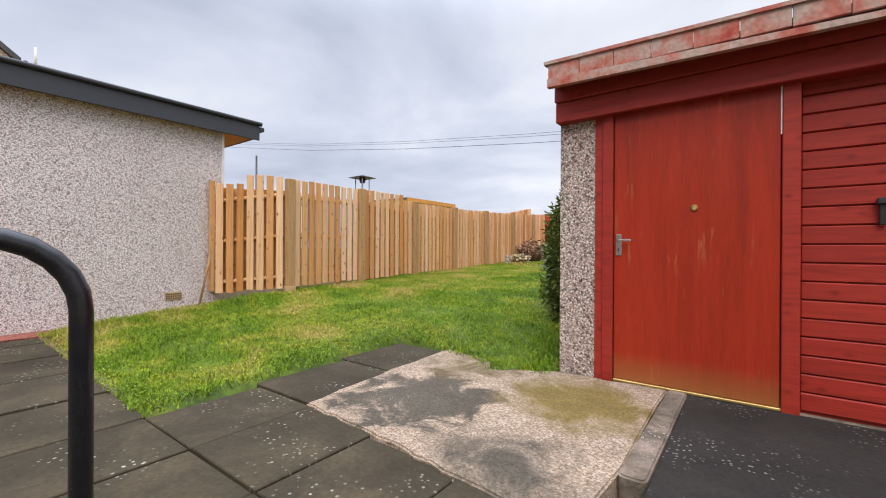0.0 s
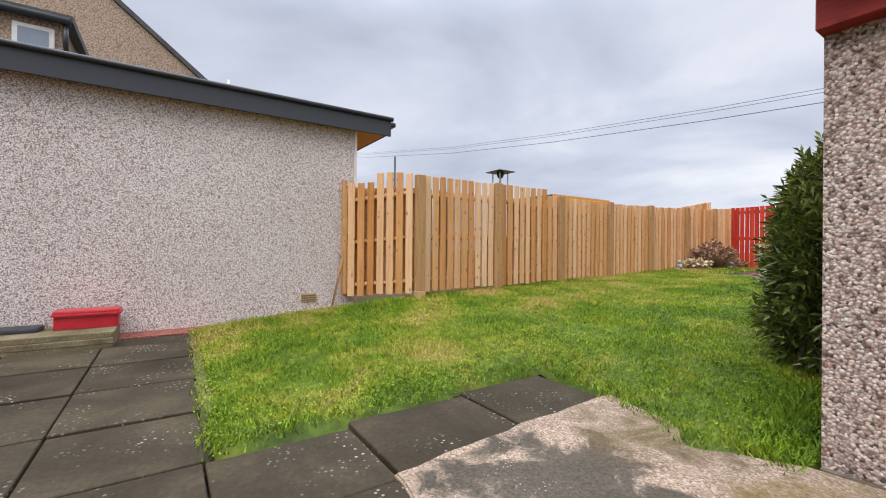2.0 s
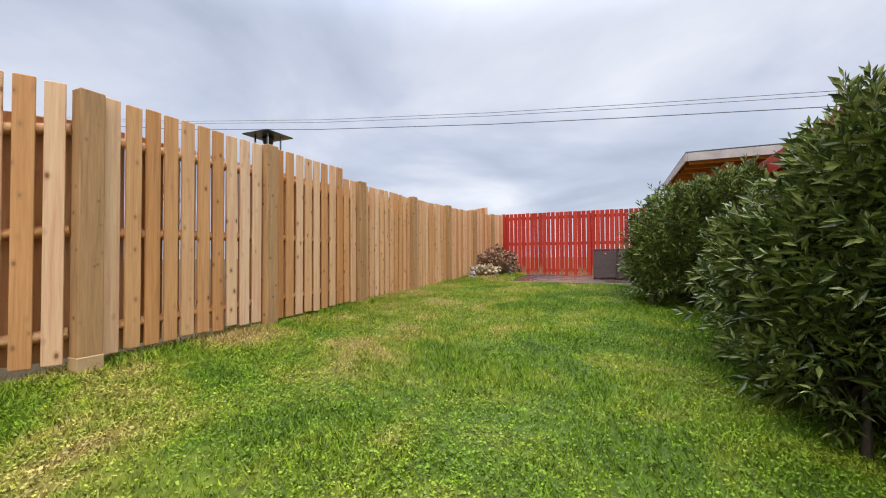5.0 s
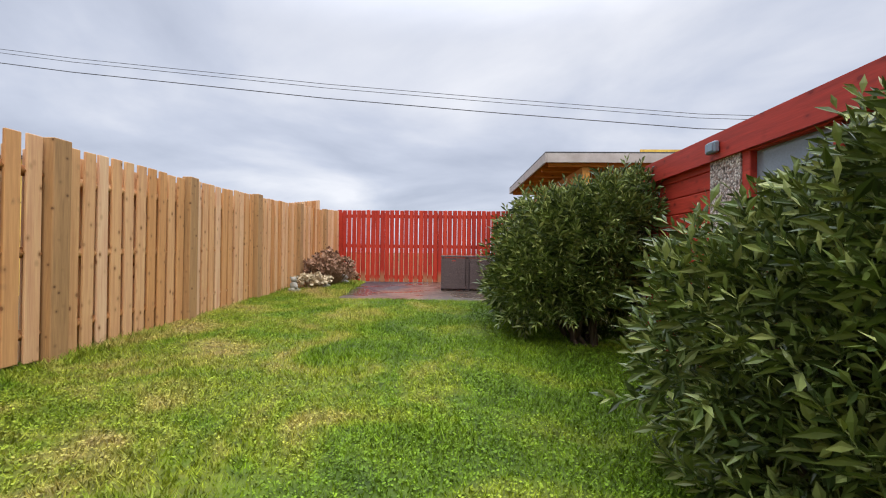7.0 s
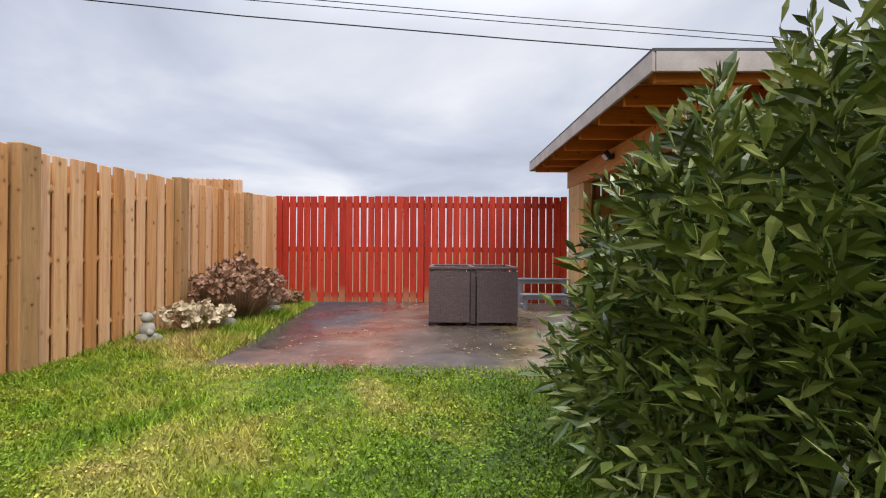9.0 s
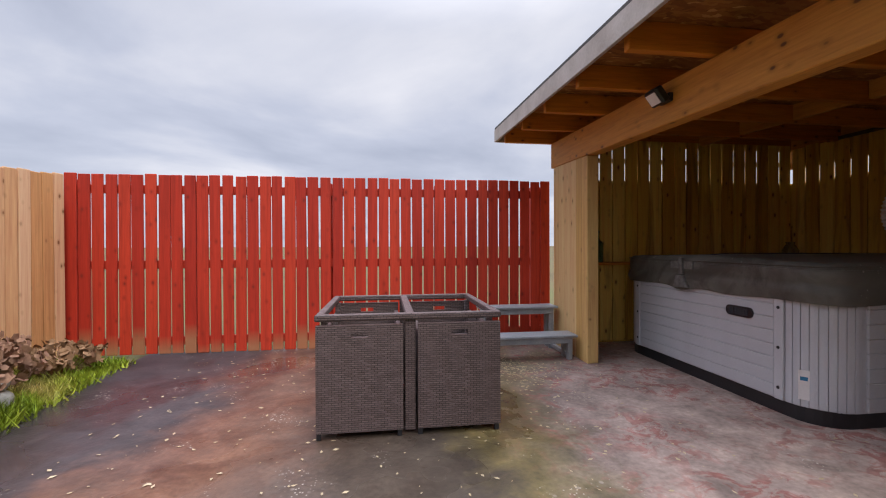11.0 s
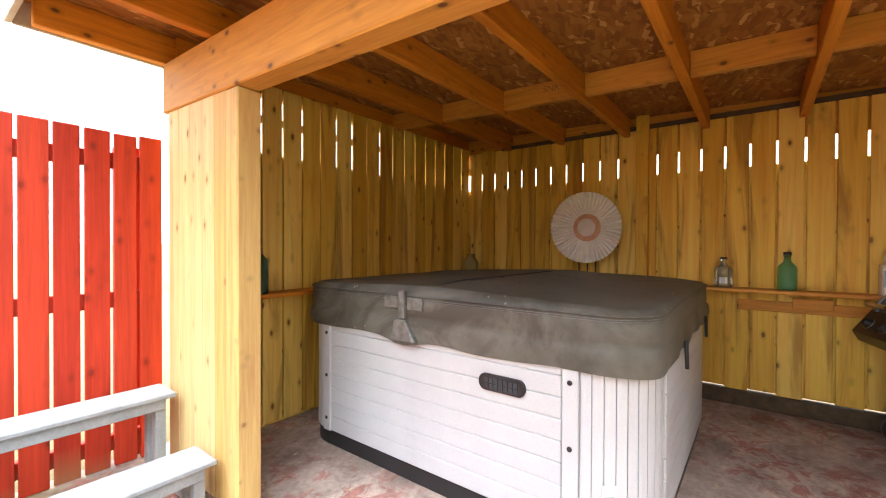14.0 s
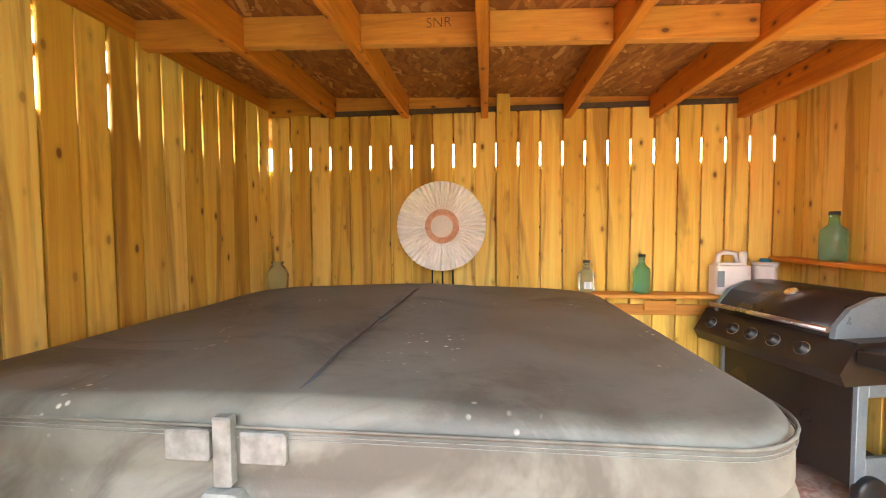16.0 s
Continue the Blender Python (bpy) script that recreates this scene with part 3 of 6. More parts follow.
def round_rect(x0, y0, x1, y1, r, seg=6):
    pts = []
    for cx, cy, a0 in ((x1 - r, y1 - r, 0), (x0 + r, y1 - r, 90), (x0 + r, y0 + r, 180), (x1 - r, y0 + r, 270)):
        for k in range(seg + 1):
            a = radians(a0 + 90 * k / seg)
            pts.append((cx + r * math.cos(a), cy + r * math.sin(a)))
    return pts


def mesh_of(name, bm, material):
    me = bpy.data.meshes.new(name)
    bm.to_mesh(me); bm.free()
    me.materials.append(material)
    return me


def part(name, bm, material, parent=None, label="", at=(0, 0, 0)):
    ob = new(name, mesh_of(name, bm, material))
    ob.location = at
    if parent:
        ob.parent = parent
    if label:
        ob["label"] = label
    return ob


def piece(name, me, parent, at, scale=(1, 1, 1), rz=0.0, tilt=0.0):
    """One more object on a shared mesh."""
    ob = new(name, me)
    ob.parent = parent
    ob.location, ob.scale = at, scale
    ob.rotation_euler = (0, radians(tilt), radians(rz))
    return ob


def thing(name, at, label, category, group="", kind="", rz=0):
    ob = new(name)
    ob.empty_display_size = 0.1
    ob.location = at
    ob.rotation_euler = (0, 0, radians(rz))
    return tagged(ob, label, category, group, kind)


def structure(name, bm, material, label="", category=""):
    return tagged(part(name, bm, material), label, category, kind="structure")


def lerp_table(v, xs, ys):
    return float(np.interp(v, xs, ys))


def land(x, y):
    """Height of the garden's ground."""
    zl = lerp_table(y, (-2, 0.9, 3.8, 9.8, 14), (0.02, 0.10, 0.36, 0.60, 0.60))
    zr = lerp_table(y, (-2, 1.0, 3.4, 7.7, 9.9, 14), (0.02, 0.03, 0.05, 0.42, 0.58, 0.58))
    f = min(max((x + 5.8) / 4.7, 0), 1)
    z = zl * (1 - f) + zr * f
    paved = min(max((x + 3.1) / 0.3, 0), 1) * min(max((3.7 - y) / 0.4, 0), 1)
    return z * (1 - paved) + min(z, 0.075) * paved


# ---- ground ----
def build_ground():
    xs = [-3000, -600, -150, -60, -30, -15, -9] + [-8 + 0.4 * i for i in range(28)] + [4, 8, 15, 30, 60, 150, 600, 3000]
    ys = [-3000, -600, -150, -60, -30, -15, -8, -4] + [-2 + 0.4 * i for i in range(43)] + [17, 20, 30, 60, 150, 600, 3000]
    vs, fs = [], []
    for y in ys:
        for x in xs:
            near = max(0.0, 1 - max(abs(x + 3) - 6, 0, -y - 3, y - 16) / 25)
            vs.append((x, y, land(x, y) * near - (0.15 if x > -3.5 and y < 4 else 0.03)))
    w = len(xs)
    for j in range(len(ys) - 1):
        for i in range(w - 1):
            a = j * w + i
            fs.append((a, a + 1, a + w + 1, a + w))
    me = bpy.data.meshes.new("ground"); me.from_pydata(vs, [], fs); me.materials.append(soil_mat)
    tagged(new("ground", me), "flat brown and green farmland beyond the garden", "ground", kind="structure")


build_ground()


def in_lawn(x, y):
    if x < -5.86 or x > -1.12 or y < 0.85 or y > 10.1:
        if not (x < -4.65 - 0.1 * (y - 10) and y < 13.7 and x > -5.84 and y > 0.9) and not (y < 2.9 and -6.0 < x <= -5.84 and y > 0.95):
            return False
    wob = 0.05 * noise.noise((x * 3, y * 3, 0))
    if y < 0.97 + wob + 0.03 * (-2.7 - x):
        return False
    if x > -2.72 + wob and y < 1.7:
        return False
    if x > -2.82 + wob - 0.06 * (y - 2.0) and y < 3.36 + wob - 0.4 * max(x + 2.24, 0) and x < -1.1:
        return False
    if -1.5 < x and y < 3.2:
        return False
    return True


def build_lawn():
    step = 0.1
    idx, vs, fs = {}, [], []
    def vert(i, j):
        if (i, j) not in idx:
            x, y = -6.1 + i * step, 0.8 + j * step
            idx[(i, j)] = len(vs)
            vs.append((x, y, land(x, y) + 0.012 + 0.012 * noise.noise((x * 2.5, y * 2.5, 3))))
        return idx[(i, j)]
    for i in range(52):
        for j in range(130):
            if in_lawn(-6.1 + (i + .5) * step, 0.8 + (j + .5) * step):
                fs.append((vert(i, j), vert(i + 1, j), vert(i + 1, j + 1), vert(i, j + 1)))
    uses = [0] * len(vs)
    for f in fs:
        for k in f:
            uses[k] += 1
    vs = [(x, y, z - (0.09 if n < 4 else 0.0)) for (x, y, z), n in zip(vs, uses)]
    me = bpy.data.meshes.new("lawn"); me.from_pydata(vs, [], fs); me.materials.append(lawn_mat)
    for f in me.polygons:
        f.use_smooth = True
    tagged(new("lawn", me), "sloping mown garden lawn with mossy yellow patches", "lawn", kind="structure")
    rng = np.random.default_rng(4)
    pts, tri = [], []
    count = 0
    for _ in range(330000):
        y = rng.uniform(0.85, 13.6)
        x = rng.uniform(-6.05, -1.12)
        if y > 10.2 and x > -4.4:
            continue
        if not in_lawn(x + rng.uniform(-.09, .09), y + rng.uniform(-.09, .09)):
            continue
        edge = 1.0
        if x < -4.6 and y > 10.3:
            edge = 2.6
        elif x < -5.55 or x > -1.4:
            edge = 1.7
        lush = 0.7 + 0.6 * (noise.noise((x * 1.7, y * 1.7, 9)) + 0.3)
        h = rng.uniform(0.018, 0.042) * edge * max(lush, 0.4)
        a = rng.uniform(0, 6.283)
        b = rng.uniform(0, 6.283)
        w = rng.uniform(0.003, 0.0065) * (1.0 + 0.3 * (edge > 1))
        lean = rng.uniform(0.3, 1.2) * h
        z = land(x, y) + 0.012
        dx, dy = math.cos(a) * w, math.sin(a) * w
        pts += [(x - dx, y - dy, z - 0.005), (x + dx, y + dy, z - 0.005), (x + math.cos(b) * lean, y + math.sin(b) * lean, z + h)]
        tri.append((count, count + 1, count + 2)); count += 3
    # clover and broad-leaved weeds among the blades
    for _ in range(210000):
        y = rng.uniform(0.9, 10.2)
        x = rng.uniform(-6.0, -1.12)
        if noise.noise((x * 0.9, y * 0.9, 5)) + rng.uniform(-.35, .35) < -0.12 or not in_lawn(x + rng.uniform(-.08, .08), y + rng.uniform(-.08, .08)):
            continue
        z = land(x, y) + rng.uniform(0.014, 0.036)
        a, r = rng.uniform(0, 6.283), rng.uniform(0.004, 0.0085)
        tx, ty = rng.uniform(-.5, .5), rng.uniform(-.5, .5)
        for k in (0.2, 1.5, 3.1, 4.7):
            dx, dy = r * math.cos(a + k), r * math.sin(a + k)
            pts.append((x + dx, y + dy, z + dx * tx + dy * ty))
        tri.append((count, count + 1, count + 2, count + 3)); count += 4
    me = bpy.data.meshes.new("grass"); me.from_pydata(pts, [], tri); me.materials.append(blade_mat)
    tagged(new("grass", me), "short green lawn grass blades", "grass", kind="stuff")


build_lawn()

structure("gravel_bed", boxes((-6.34, -2.0, 0.02, -5.98, 2.6, 0.105)), gravel_mat, "narrow bed of red gravel along the wall", "gravel")


def patio():
    bm = prism([(-4.62, 10.02), (-1.95, 9.86), (1.9, 9.86), (1.9, 13.95), (-5.0, 13.9), (-5.0, 12.8), (-4.9, 11.5)], 0.3, 0.6, 0.012)
    structure("patio", bm, patio_mat, "damp concrete patio stained red and brown", "patio")


patio()


def debris():
    """Pale leaf litter and chips strewn on the patio."""
    rng = random.Random(8)
    bm = bm_new()
    for _ in range(1500):
        if rng.random() < 0.35:
            x, y = rng.gauss(-1.75, 0.22), rng.gauss(12.85, 0.22)
        else:
            x, y = rng.uniform(-4.4, 0.9), rng.uniform(10.1, 13.7)
        if y > 13.7 or (-0.5 < x and y > 11.45):
            continue
        s, a = rng.uniform(0.005, 0.019), rng.uniform(0, 6.28)
        c, d = math.cos(a) * s, math.sin(a) * s
        vs = [bm.verts.new((x + p, y + q, 0.603 + rng.uniform(0, 0.004))) for p, q in ((c, d), (-d * .5, c * .5), (-c, -d), (d * .5, -c * .5))]
        bm.faces.new(vs)
    tagged(part("leaf_litter", bm, pale_head), "pale scraps of leaf litter strewn on concrete", "litter", kind="stuff")


debris()

# rough concrete apron, kerb strip and tarmac before the shed
def apron():
    rng = random.Random(3)
    edge = [(-2.1, 1.64), (-1.5, 1.6), (-0.93, 1.54), (-0.3, 1.42), (-0.3, 3.33), (-1.12, 3.30), (-1.53, 3.02), (-1.75, 3.28), (-2.24, 3.36), (-2.2, 2.5)]
    fine = []
    for (xa, ya), (xb, yb) in zip(edge, edge[1:] + edge[:1]):
        for k in range(6):
            f = k / 6
            fine.append((xa + (xb - xa) * f + rng.uniform(-.015, .015), ya + (yb - ya) * f + rng.uniform(-.015, .015)))
    structure("concrete_apron", prism(fine, -0.05, 0.078, 0.01), apron_mat, "worn pinkish concrete apron with mossy yellow patches", "concrete")
    structure("kerb_strip", prism(round_rect(-0.29, 1.95, -0.17, 3.33, 0.03, 3), -0.05, 0.088, 0.01), concrete_mat, "narrow concrete kerb strip beside tarmac", "kerb")
    structure("tarmac", boxes((-0.165, 1.42, -0.05, 4.5, 3.36, 0.068)), tarmac_mat, "dark tarmac before the shed door", "tarmac")


apron()

# ---- neighbour's pebble-dashed outbuilding ----
def neighbour_building():
    b = thing("outbuilding", (-6.35, 3.1, 0), "pebble-dashed outbuilding with dark grey fascia and flat roof", "building")
    part("wall", boxes((-6, -12, -0.1, 0, 0, 2.9)), dash_light, b)
    part("corner_trim", boxes((-0.07, -0.01, 0.3, 0.012, 0.03, 2.86), bevel=0.004), white_paint, b, "pale painted corner board")
    part("fascia", boxes((0.12, -12.2, 2.80, 0.15, 0.52, 3.04), (-6, 0.49, 2.84, 0.12, 0.52, 3.04), bevel=0.003), grey_trim, b, "dark grey plastic fascia board")
    part("soffit", boxes((-6, -12, 2.845, 0.12, 0.49, 2.86)), hut_wood_x, b, "brown timber soffit")
    roof = part("roof", boxes((-6.1, -12.2, 3.0, 0.13, 0.5, 3.07)), felt, b, "dark flat roof")
    part("drip_edge", tube([(0.15, -12.2, 3.06), (0.15, 0.55, 3.06)], 0.035, 10), black_trim, roof)
    part("end_gutter", boxes((-6, 0.52, 2.95, 0.16, 0.60, 3.02), bevel=0.012), black_trim, b, "black rain gutter on the gable end")
    v = part("air_brick", boxes((0.0, -0.77, 0.33, 0.012, -0.55, 0.44), bevel=0.003), buff, b, "buff clay air brick low on the wall")
    bm = bm_new()
    for i in range(3):
        for j in range(7):
            add_box(bm, 0.0125, -0.755 + j * 0.028, 0.345 + i * 0.03, 0.0145, -0.738 + j * 0.028, 0.363 + i * 0.03)
    part("hole", bm, black_trim, v)
    plank = thing("timber_batten", (-6.2, 2.72, 0.25), "weathered brown batten leaning against the wall", "batten")
    part("batten", tube([(0, 0, 0), (-0.13, 0.28, 1.05)], 0.018, 6), post_wood, plank)


neighbour_building()


def distant_house():
    h = thing("house", (-14, 0, 0), "brown harled house gable seen over the outbuilding roof", "house")
    bm = bm_new()
    prof = [(-10.5, 0), (1.75, 0), (1.75, 5.6), (-4.4, 10.6), (-10.5, 5.6)]
    f = [bm.verts.new((0, y, z)) for y, z in prof]; g = [bm.verts.new((-10, y, z)) for y, z in prof]
    bm.faces.new(f); bm.faces.new(g[::-1])
    for i in range(5):
        j = (i + 1) % 5
        bm.faces.new((f[j], f[i], g[i], g[j]))
    part("wall", bm, harling, h)
    for sgn, ya in ((1, 1.95), (-1, -10.75)):
        bm = bm_new()
        pts = [(ya, 5.45), (-4.4, 10.62), (-4.4, 10.76), (ya, 5.6)]
        a = [bm.verts.new((0.06, y, z)) for y, z in pts]; c = [bm.verts.new((-10.1, y, z)) for y, z in pts]
        bm.faces.new(a); bm.faces.new(c[::-1])
        for i in range(4):
            j = (i + 1) % 4
            bm.faces.new((a[j], a[i], c[i], c[j]))
        bmesh.ops.recalc_face_normals(bm, faces=bm.faces)
        part("roof", bm, felt, h, "dark slated roof slope")
    part("gutter", tube([(0.1, 2.02, 5.5), (-10, 2.02, 5.5)], 0.06), black_trim, h)
    part("skew_stone", boxes((-0.3, 1.5, 5.3, 0.1, 1.98, 5.5), bevel=0.01), buff, h, "buff stone skew at the eaves")
    part("vent_pipe", tube([(0.05, 2.2, 5.4), (0.05, 2.2, 5.95)], 0.03), white_paint, h)
    d = thing("dormer_house", (-10, -0.75, 0), "rendered house end with an upstairs window and black gutter", "house")
    part("wall", boxes((-6, -8, 0, 0, 0, 4.9)), harling, d)
    w = part("window", boxes((0.0, -0.62, 3.6, 0.05, -0.1, 4.75), bevel=0.01), white_paint, d, "white framed window")
    part("pane", boxes((0.05, -0.55, 3.7, 0.056, -0.17, 4.68)), window_glass, w)
    part("gutter", tube([(0.12, -8, 4.9), (0.12, 0.12, 4.9)], 0.07), black_trim, d)
    part("downpipe", tube([(0.1, 0.05, 4.85), (0.1, 0.05, 4.5), (0.02, 0.05, 4.4), (0.02, 0.05, 3.0)], 0.04), black_trim, d)
    part("roof", boxes((-6.2, -8, 4.88, 0.15, 0.15, 5.0)), felt, d)
    part("window_sill", boxes((0, -2.3, 3.5, 0.06, -1.1, 3.58)), white_paint, d)
    part("bargeboard", tube([(0.06, -1.9, 5.0), (0.06, -0.85, 3.6)], 0.05, 6), black_trim, d)


distant_house()

# ---- timber boundary fence ----
board_me = mesh_of("slat", boxes((-0.011, -0.05, 0, 0.011, 0.05, 1), bevel=0.003), fence_wood)


def fence_run(fence, x0, y0, x1, y1, top, back_top, rng, bottom_gap=0.05, pitch=0.133):
    """Vertical slats on both sides of three rails between two points."""
    d = Vector((x1 - x0, y1 - y0, 0)); length = d.length; d.normalize()
    nrm = Vector((d.y, -d.x, 0))
    rz = math.degrees(math.atan2(-d.x, d.y))
    n = max(int(round(length / pitch)), 1)
    for i in range(n):
        for layer in (0, 1):
            s = (i + 0.5 + 0.5 * layer) * length / n
            if s > length:
                continue
            p = Vector((x0, y0, 0)) + d * s + nrm * (0.035 if layer == 0 else -0.055)
            g = land(p.x, p.y)
            zt = (top(s / length) if layer == 0 else back_top(s / length)) + rng.uniform(-.008, .008)
            zb = g + bottom_gap + rng.uniform(-.012, .012)
            piece("slat", board_me, fence, (p.x, p.y, zb), (1, rng.uniform(0.95, 1.03) * (1.18 if layer else 1.0), zt - zb), rz + rng.uniform(-.6, .6), rng.uniform(-.3, .3))
    for f in (0.10, 0.5, 0.90):
        a = Vector((x0, y0, 0)); b = Vector((x1, y1, 0))
        za = land(a.x, a.y) + 0.1; zb = land(b.x, b.y) + 0.1
        za += (top(0) - 0.12 - za) * f; zb += (top(1) - 0.12 - zb) * f
        part("rail", tube([(a.x, a.y, za), (b.x, b.y, zb)], 0.038, 4), fence_wood, fence)


def garden_fence():
    rng = random.Random(21)
    fence = thing("timber_fence", (0, 0, 0), "new pale timber hit-and-miss garden fence with square posts", "fence")
    ys = [3.86, 5.36, 6.9, 8.4, 9.9, 11.5, 12.95]
    tops = [2.15, 2.17, 2.07, 2.07, 2.10, 2.16, 2.21]
    X = -5.76
    for y, t in zip(ys, tops):
        g = land(X, y)
        me = mesh_of("fence_post", boxes((-0.05, -0.07, -0.2, 0.05, 0.07, t - g + 0.015), bevel=0.006), post_wood)
        post = piece("fence_post", me, fence, (X + 0.05, y, g))
        if y < 4:
            part("post_foot", boxes((-0.056, -0.076, -0.2, 0.056, 0.076, 0.11), bevel=0.008), buff, post, "pale concrete-splashed foot")
    fence_run(fence, -6.30, 2.97, X, 3.79, lambda f: 2.04 if f < 0.36 else 2.19, lambda f: 1.98, rng, 0.09)
    part("end_batten", boxes((-6.33, 2.9, 0.42, -6.27, 2.96, 2.07)), fence_wood, fence)
    for k in range(6):
        a, b = ys[k] + 0.075, ys[k + 1] - 0.075
        if k < 2:
            top = lambda f: 2.17
            back = lambda f: 1.98
        else:
            top = lambda f, k=k: tops[k] + (tops[k + 1] - tops[k]) * f - 0.01
            back = lambda f, k=k: tops[k] + (tops[k + 1] - tops[k]) * f - 0.06
        if k == 1:
            top = lambda f: 2.185 if f < 0.8 else 2.075
        fence_run(fence, X, a, X, b, top, back, rng, 0.08 if k < 1 else 0.05 if k < 2 else 0.02, 0.133)
    fence_run(fence, X, 13.03, -5.68, 13.78, lambda f: 2.22 + 0.06 * f, lambda f: 2.0, rng, 0.02, 0.115)
    # neighbour's taller slats behind the far end
    tall = thing("neighbour_fence", (0, 0, 0), "taller weathered timber slats behind the garden fence", "fence")
    for i in range(12):
        y = 11.75 + i * 0.13
        piece("slat", board_me, tall, (-5.93, y, land(-5.9, y) - 0.05), (1, 1, 2.30 + 0.16 * (y - 11.95) - land(-5.9, y)))
    part("rail", boxes((-5.92, 11.6, 1.9, -5.88, 13.3, 1.98)), fence_wood, tall)


garden_fence()

red_me = mesh_of("slat", boxes((-0.046, -0.009, 0, 0.046, 0.009, 1), bevel=0.003), red_wood)


def red_fence():
    rng = random.Random(5)
    fence = thing("red_fence", (0, 0, 0), "red-painted timber slat fence with worn bare bottom ends", "fence")
    n = 41
    for i in range(n):
        x = -5.63 + i * (4.56 / (n - 1))
        zb, zt = 0.601 + rng.uniform(0, .006), 2.30 + rng.uniform(-.006, .006)
        piece("slat", red_me, fence, (x, 13.83, zb), (rng.uniform(1.03, 1.12), 1, zt - zb), rng.uniform(-.5, .5), rng.uniform(-.25, .25))
    for z in (0.72, 1.45, 2.16):
        part("rail", boxes((-5.66, 13.842, z - 0.04, -1.05, 13.882, z + 0.04), bevel=0.004), red_wood, fence)
    for x in (-5.6, -4.62, -3.34, -2.2, -1.15):
        part("fence_post", boxes((x - 0.05, 13.884, 0.5, x + 0.05, 13.98, 2.25), bevel=0.005), red_wood, fence)
    # backing slats behind the lower half
    low = mesh_of("backing_slat", boxes((-0.046, -0.008, 0, 0.046, 0.008, 1)), red_wood)
    for i in range(14):
        x = -4.45 + i * 0.114
        piece("backing_slat", low, fence, (x + 0.05, 13.895, 0.75), (0.4, 1, 0.72 + rng.uniform(0, .4)))


red_fence()

# ---- shed ----
def shed():
    s = thing("shed", (-1.1, 3.38, 0), "red-painted timber shed with pebble-dashed panels and flat roof", "shed")
    L, D = 3.7, 4.65
    front_z = lambda x, y: 2.52 - 0.025 * x
    roof_z = lambda x, y: 2.10 - 0.01 * x
    # front: pebble panel, door, boarding
    part("pebble_panel", boxes((0.0, 0.0, 0.0, 0.29, 0.12, 2.14)), dash_coarse, s, "coarse pebble-dashed corner panel")
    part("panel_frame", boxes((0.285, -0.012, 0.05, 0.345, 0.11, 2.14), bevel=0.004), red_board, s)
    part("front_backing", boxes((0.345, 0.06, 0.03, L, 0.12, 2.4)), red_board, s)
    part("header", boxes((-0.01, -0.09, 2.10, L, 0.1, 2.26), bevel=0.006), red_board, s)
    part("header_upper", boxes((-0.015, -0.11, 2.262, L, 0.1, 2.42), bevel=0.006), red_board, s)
    fr = part("door_frame", boxes((0.345, -0.03, 0.05, 0.425, 0.09, 2.25), (1.43, -0.03, 0.05, 1.52, 0.09, 2.25), (0.425, -0.03, 2.165, 1.43, 0.09, 2.25), bevel=0.005), red_board, s)
    door = part("door", boxes((0.43, -0.012, 0.09, 1.425, 0.04, 2.16), bevel=0.004), door_paint, s, "faded red flush door with rust-brown weathering")
    part("handle_plate", boxes((0.445, -0.022, 1.03, 0.485, -0.012, 1.19), bevel=0.003), chrome, door, "steel lever handle plate")
    part("lever", boxes((0.455, -0.062, 1.135, 0.56, -0.048, 1.152), (0.457, -0.062, 1.135, 0.472, -0.02, 1.152), bevel=0.004), chrome, door)
    part("keyhole", boxes((0.462, -0.0235, 1.06, 0.468, -0.022, 1.085)), black_trim, door)
    kb = lathe([(0.022, 0), (0.024, 0.006), (0.014, 0.010), (0.014, 0.012)], 16)
    bmesh.ops.rotate(kb, verts=kb.verts, matrix=Matrix.Rotation(radians(90), 3, "X"))
    part("cylinder_lock", kb, brass, door, "small dark brass lock", (0.96, -0.012, 1.365))
    part("hinge", boxes((1.422, -0.02, 1.80, 1.436, -0.008, 2.12), bevel=0.002), white_paint, door)
    part("threshold", boxes((0.43, -0.03, 0.07, 1.43, 0.03, 0.088), bevel=0.003), brass, s, "bright brass threshold strip")
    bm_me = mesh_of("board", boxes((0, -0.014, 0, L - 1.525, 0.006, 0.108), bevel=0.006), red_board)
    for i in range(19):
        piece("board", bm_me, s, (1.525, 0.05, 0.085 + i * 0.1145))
    part("hasp", boxes((1.86, 0.0, 1.22, 1.89, 0.03, 1.37), (1.85, -0.02, 1.34, 1.9, 0.03, 1.375), bevel=0.004), black_trim, s, "rusty black hasp")
    part("plinth", boxes((0.0, -0.02, -0.05, L, 0.1, 0.062), bevel=0.005), concrete_mat, s)
    # side wall
    part("side_backing", boxes((0.03, 0.12, -0.1, 0.1, D, 1.0)), red_board_y, s)
    bm = bm_new(); add_box(bm, 0.03, 0.12, 1.0, 0.1, 2.0, 2.1, top=lambda x, y: 2.06); add_box(bm, 0.03, 3.22, 1.0, 0.1, D, 2.0, top=lambda x, y: 2.06)
    add_box(bm, 0.03, 2.0, 1.95, 0.1, 3.22, 2.0, top=lambda x, y: 2.06)
    add_box(bm, 0.03, 2.0, 1.0, 0.1, 3.22, 1.36)
    part("side_wall", bm, red_board_y, s)
    part("pebble_pier", boxes((-0.02, 3.2, 0.2, 0.03, 3.5, 1.97)), dash_coarse, s, "coarse pebble-dashed pier")
    part("corner_pier", boxes((-0.02, 4.5, 0.3, 0.03, D, 1.97)), dash_coarse, s, "coarse pebble-dashed pier")
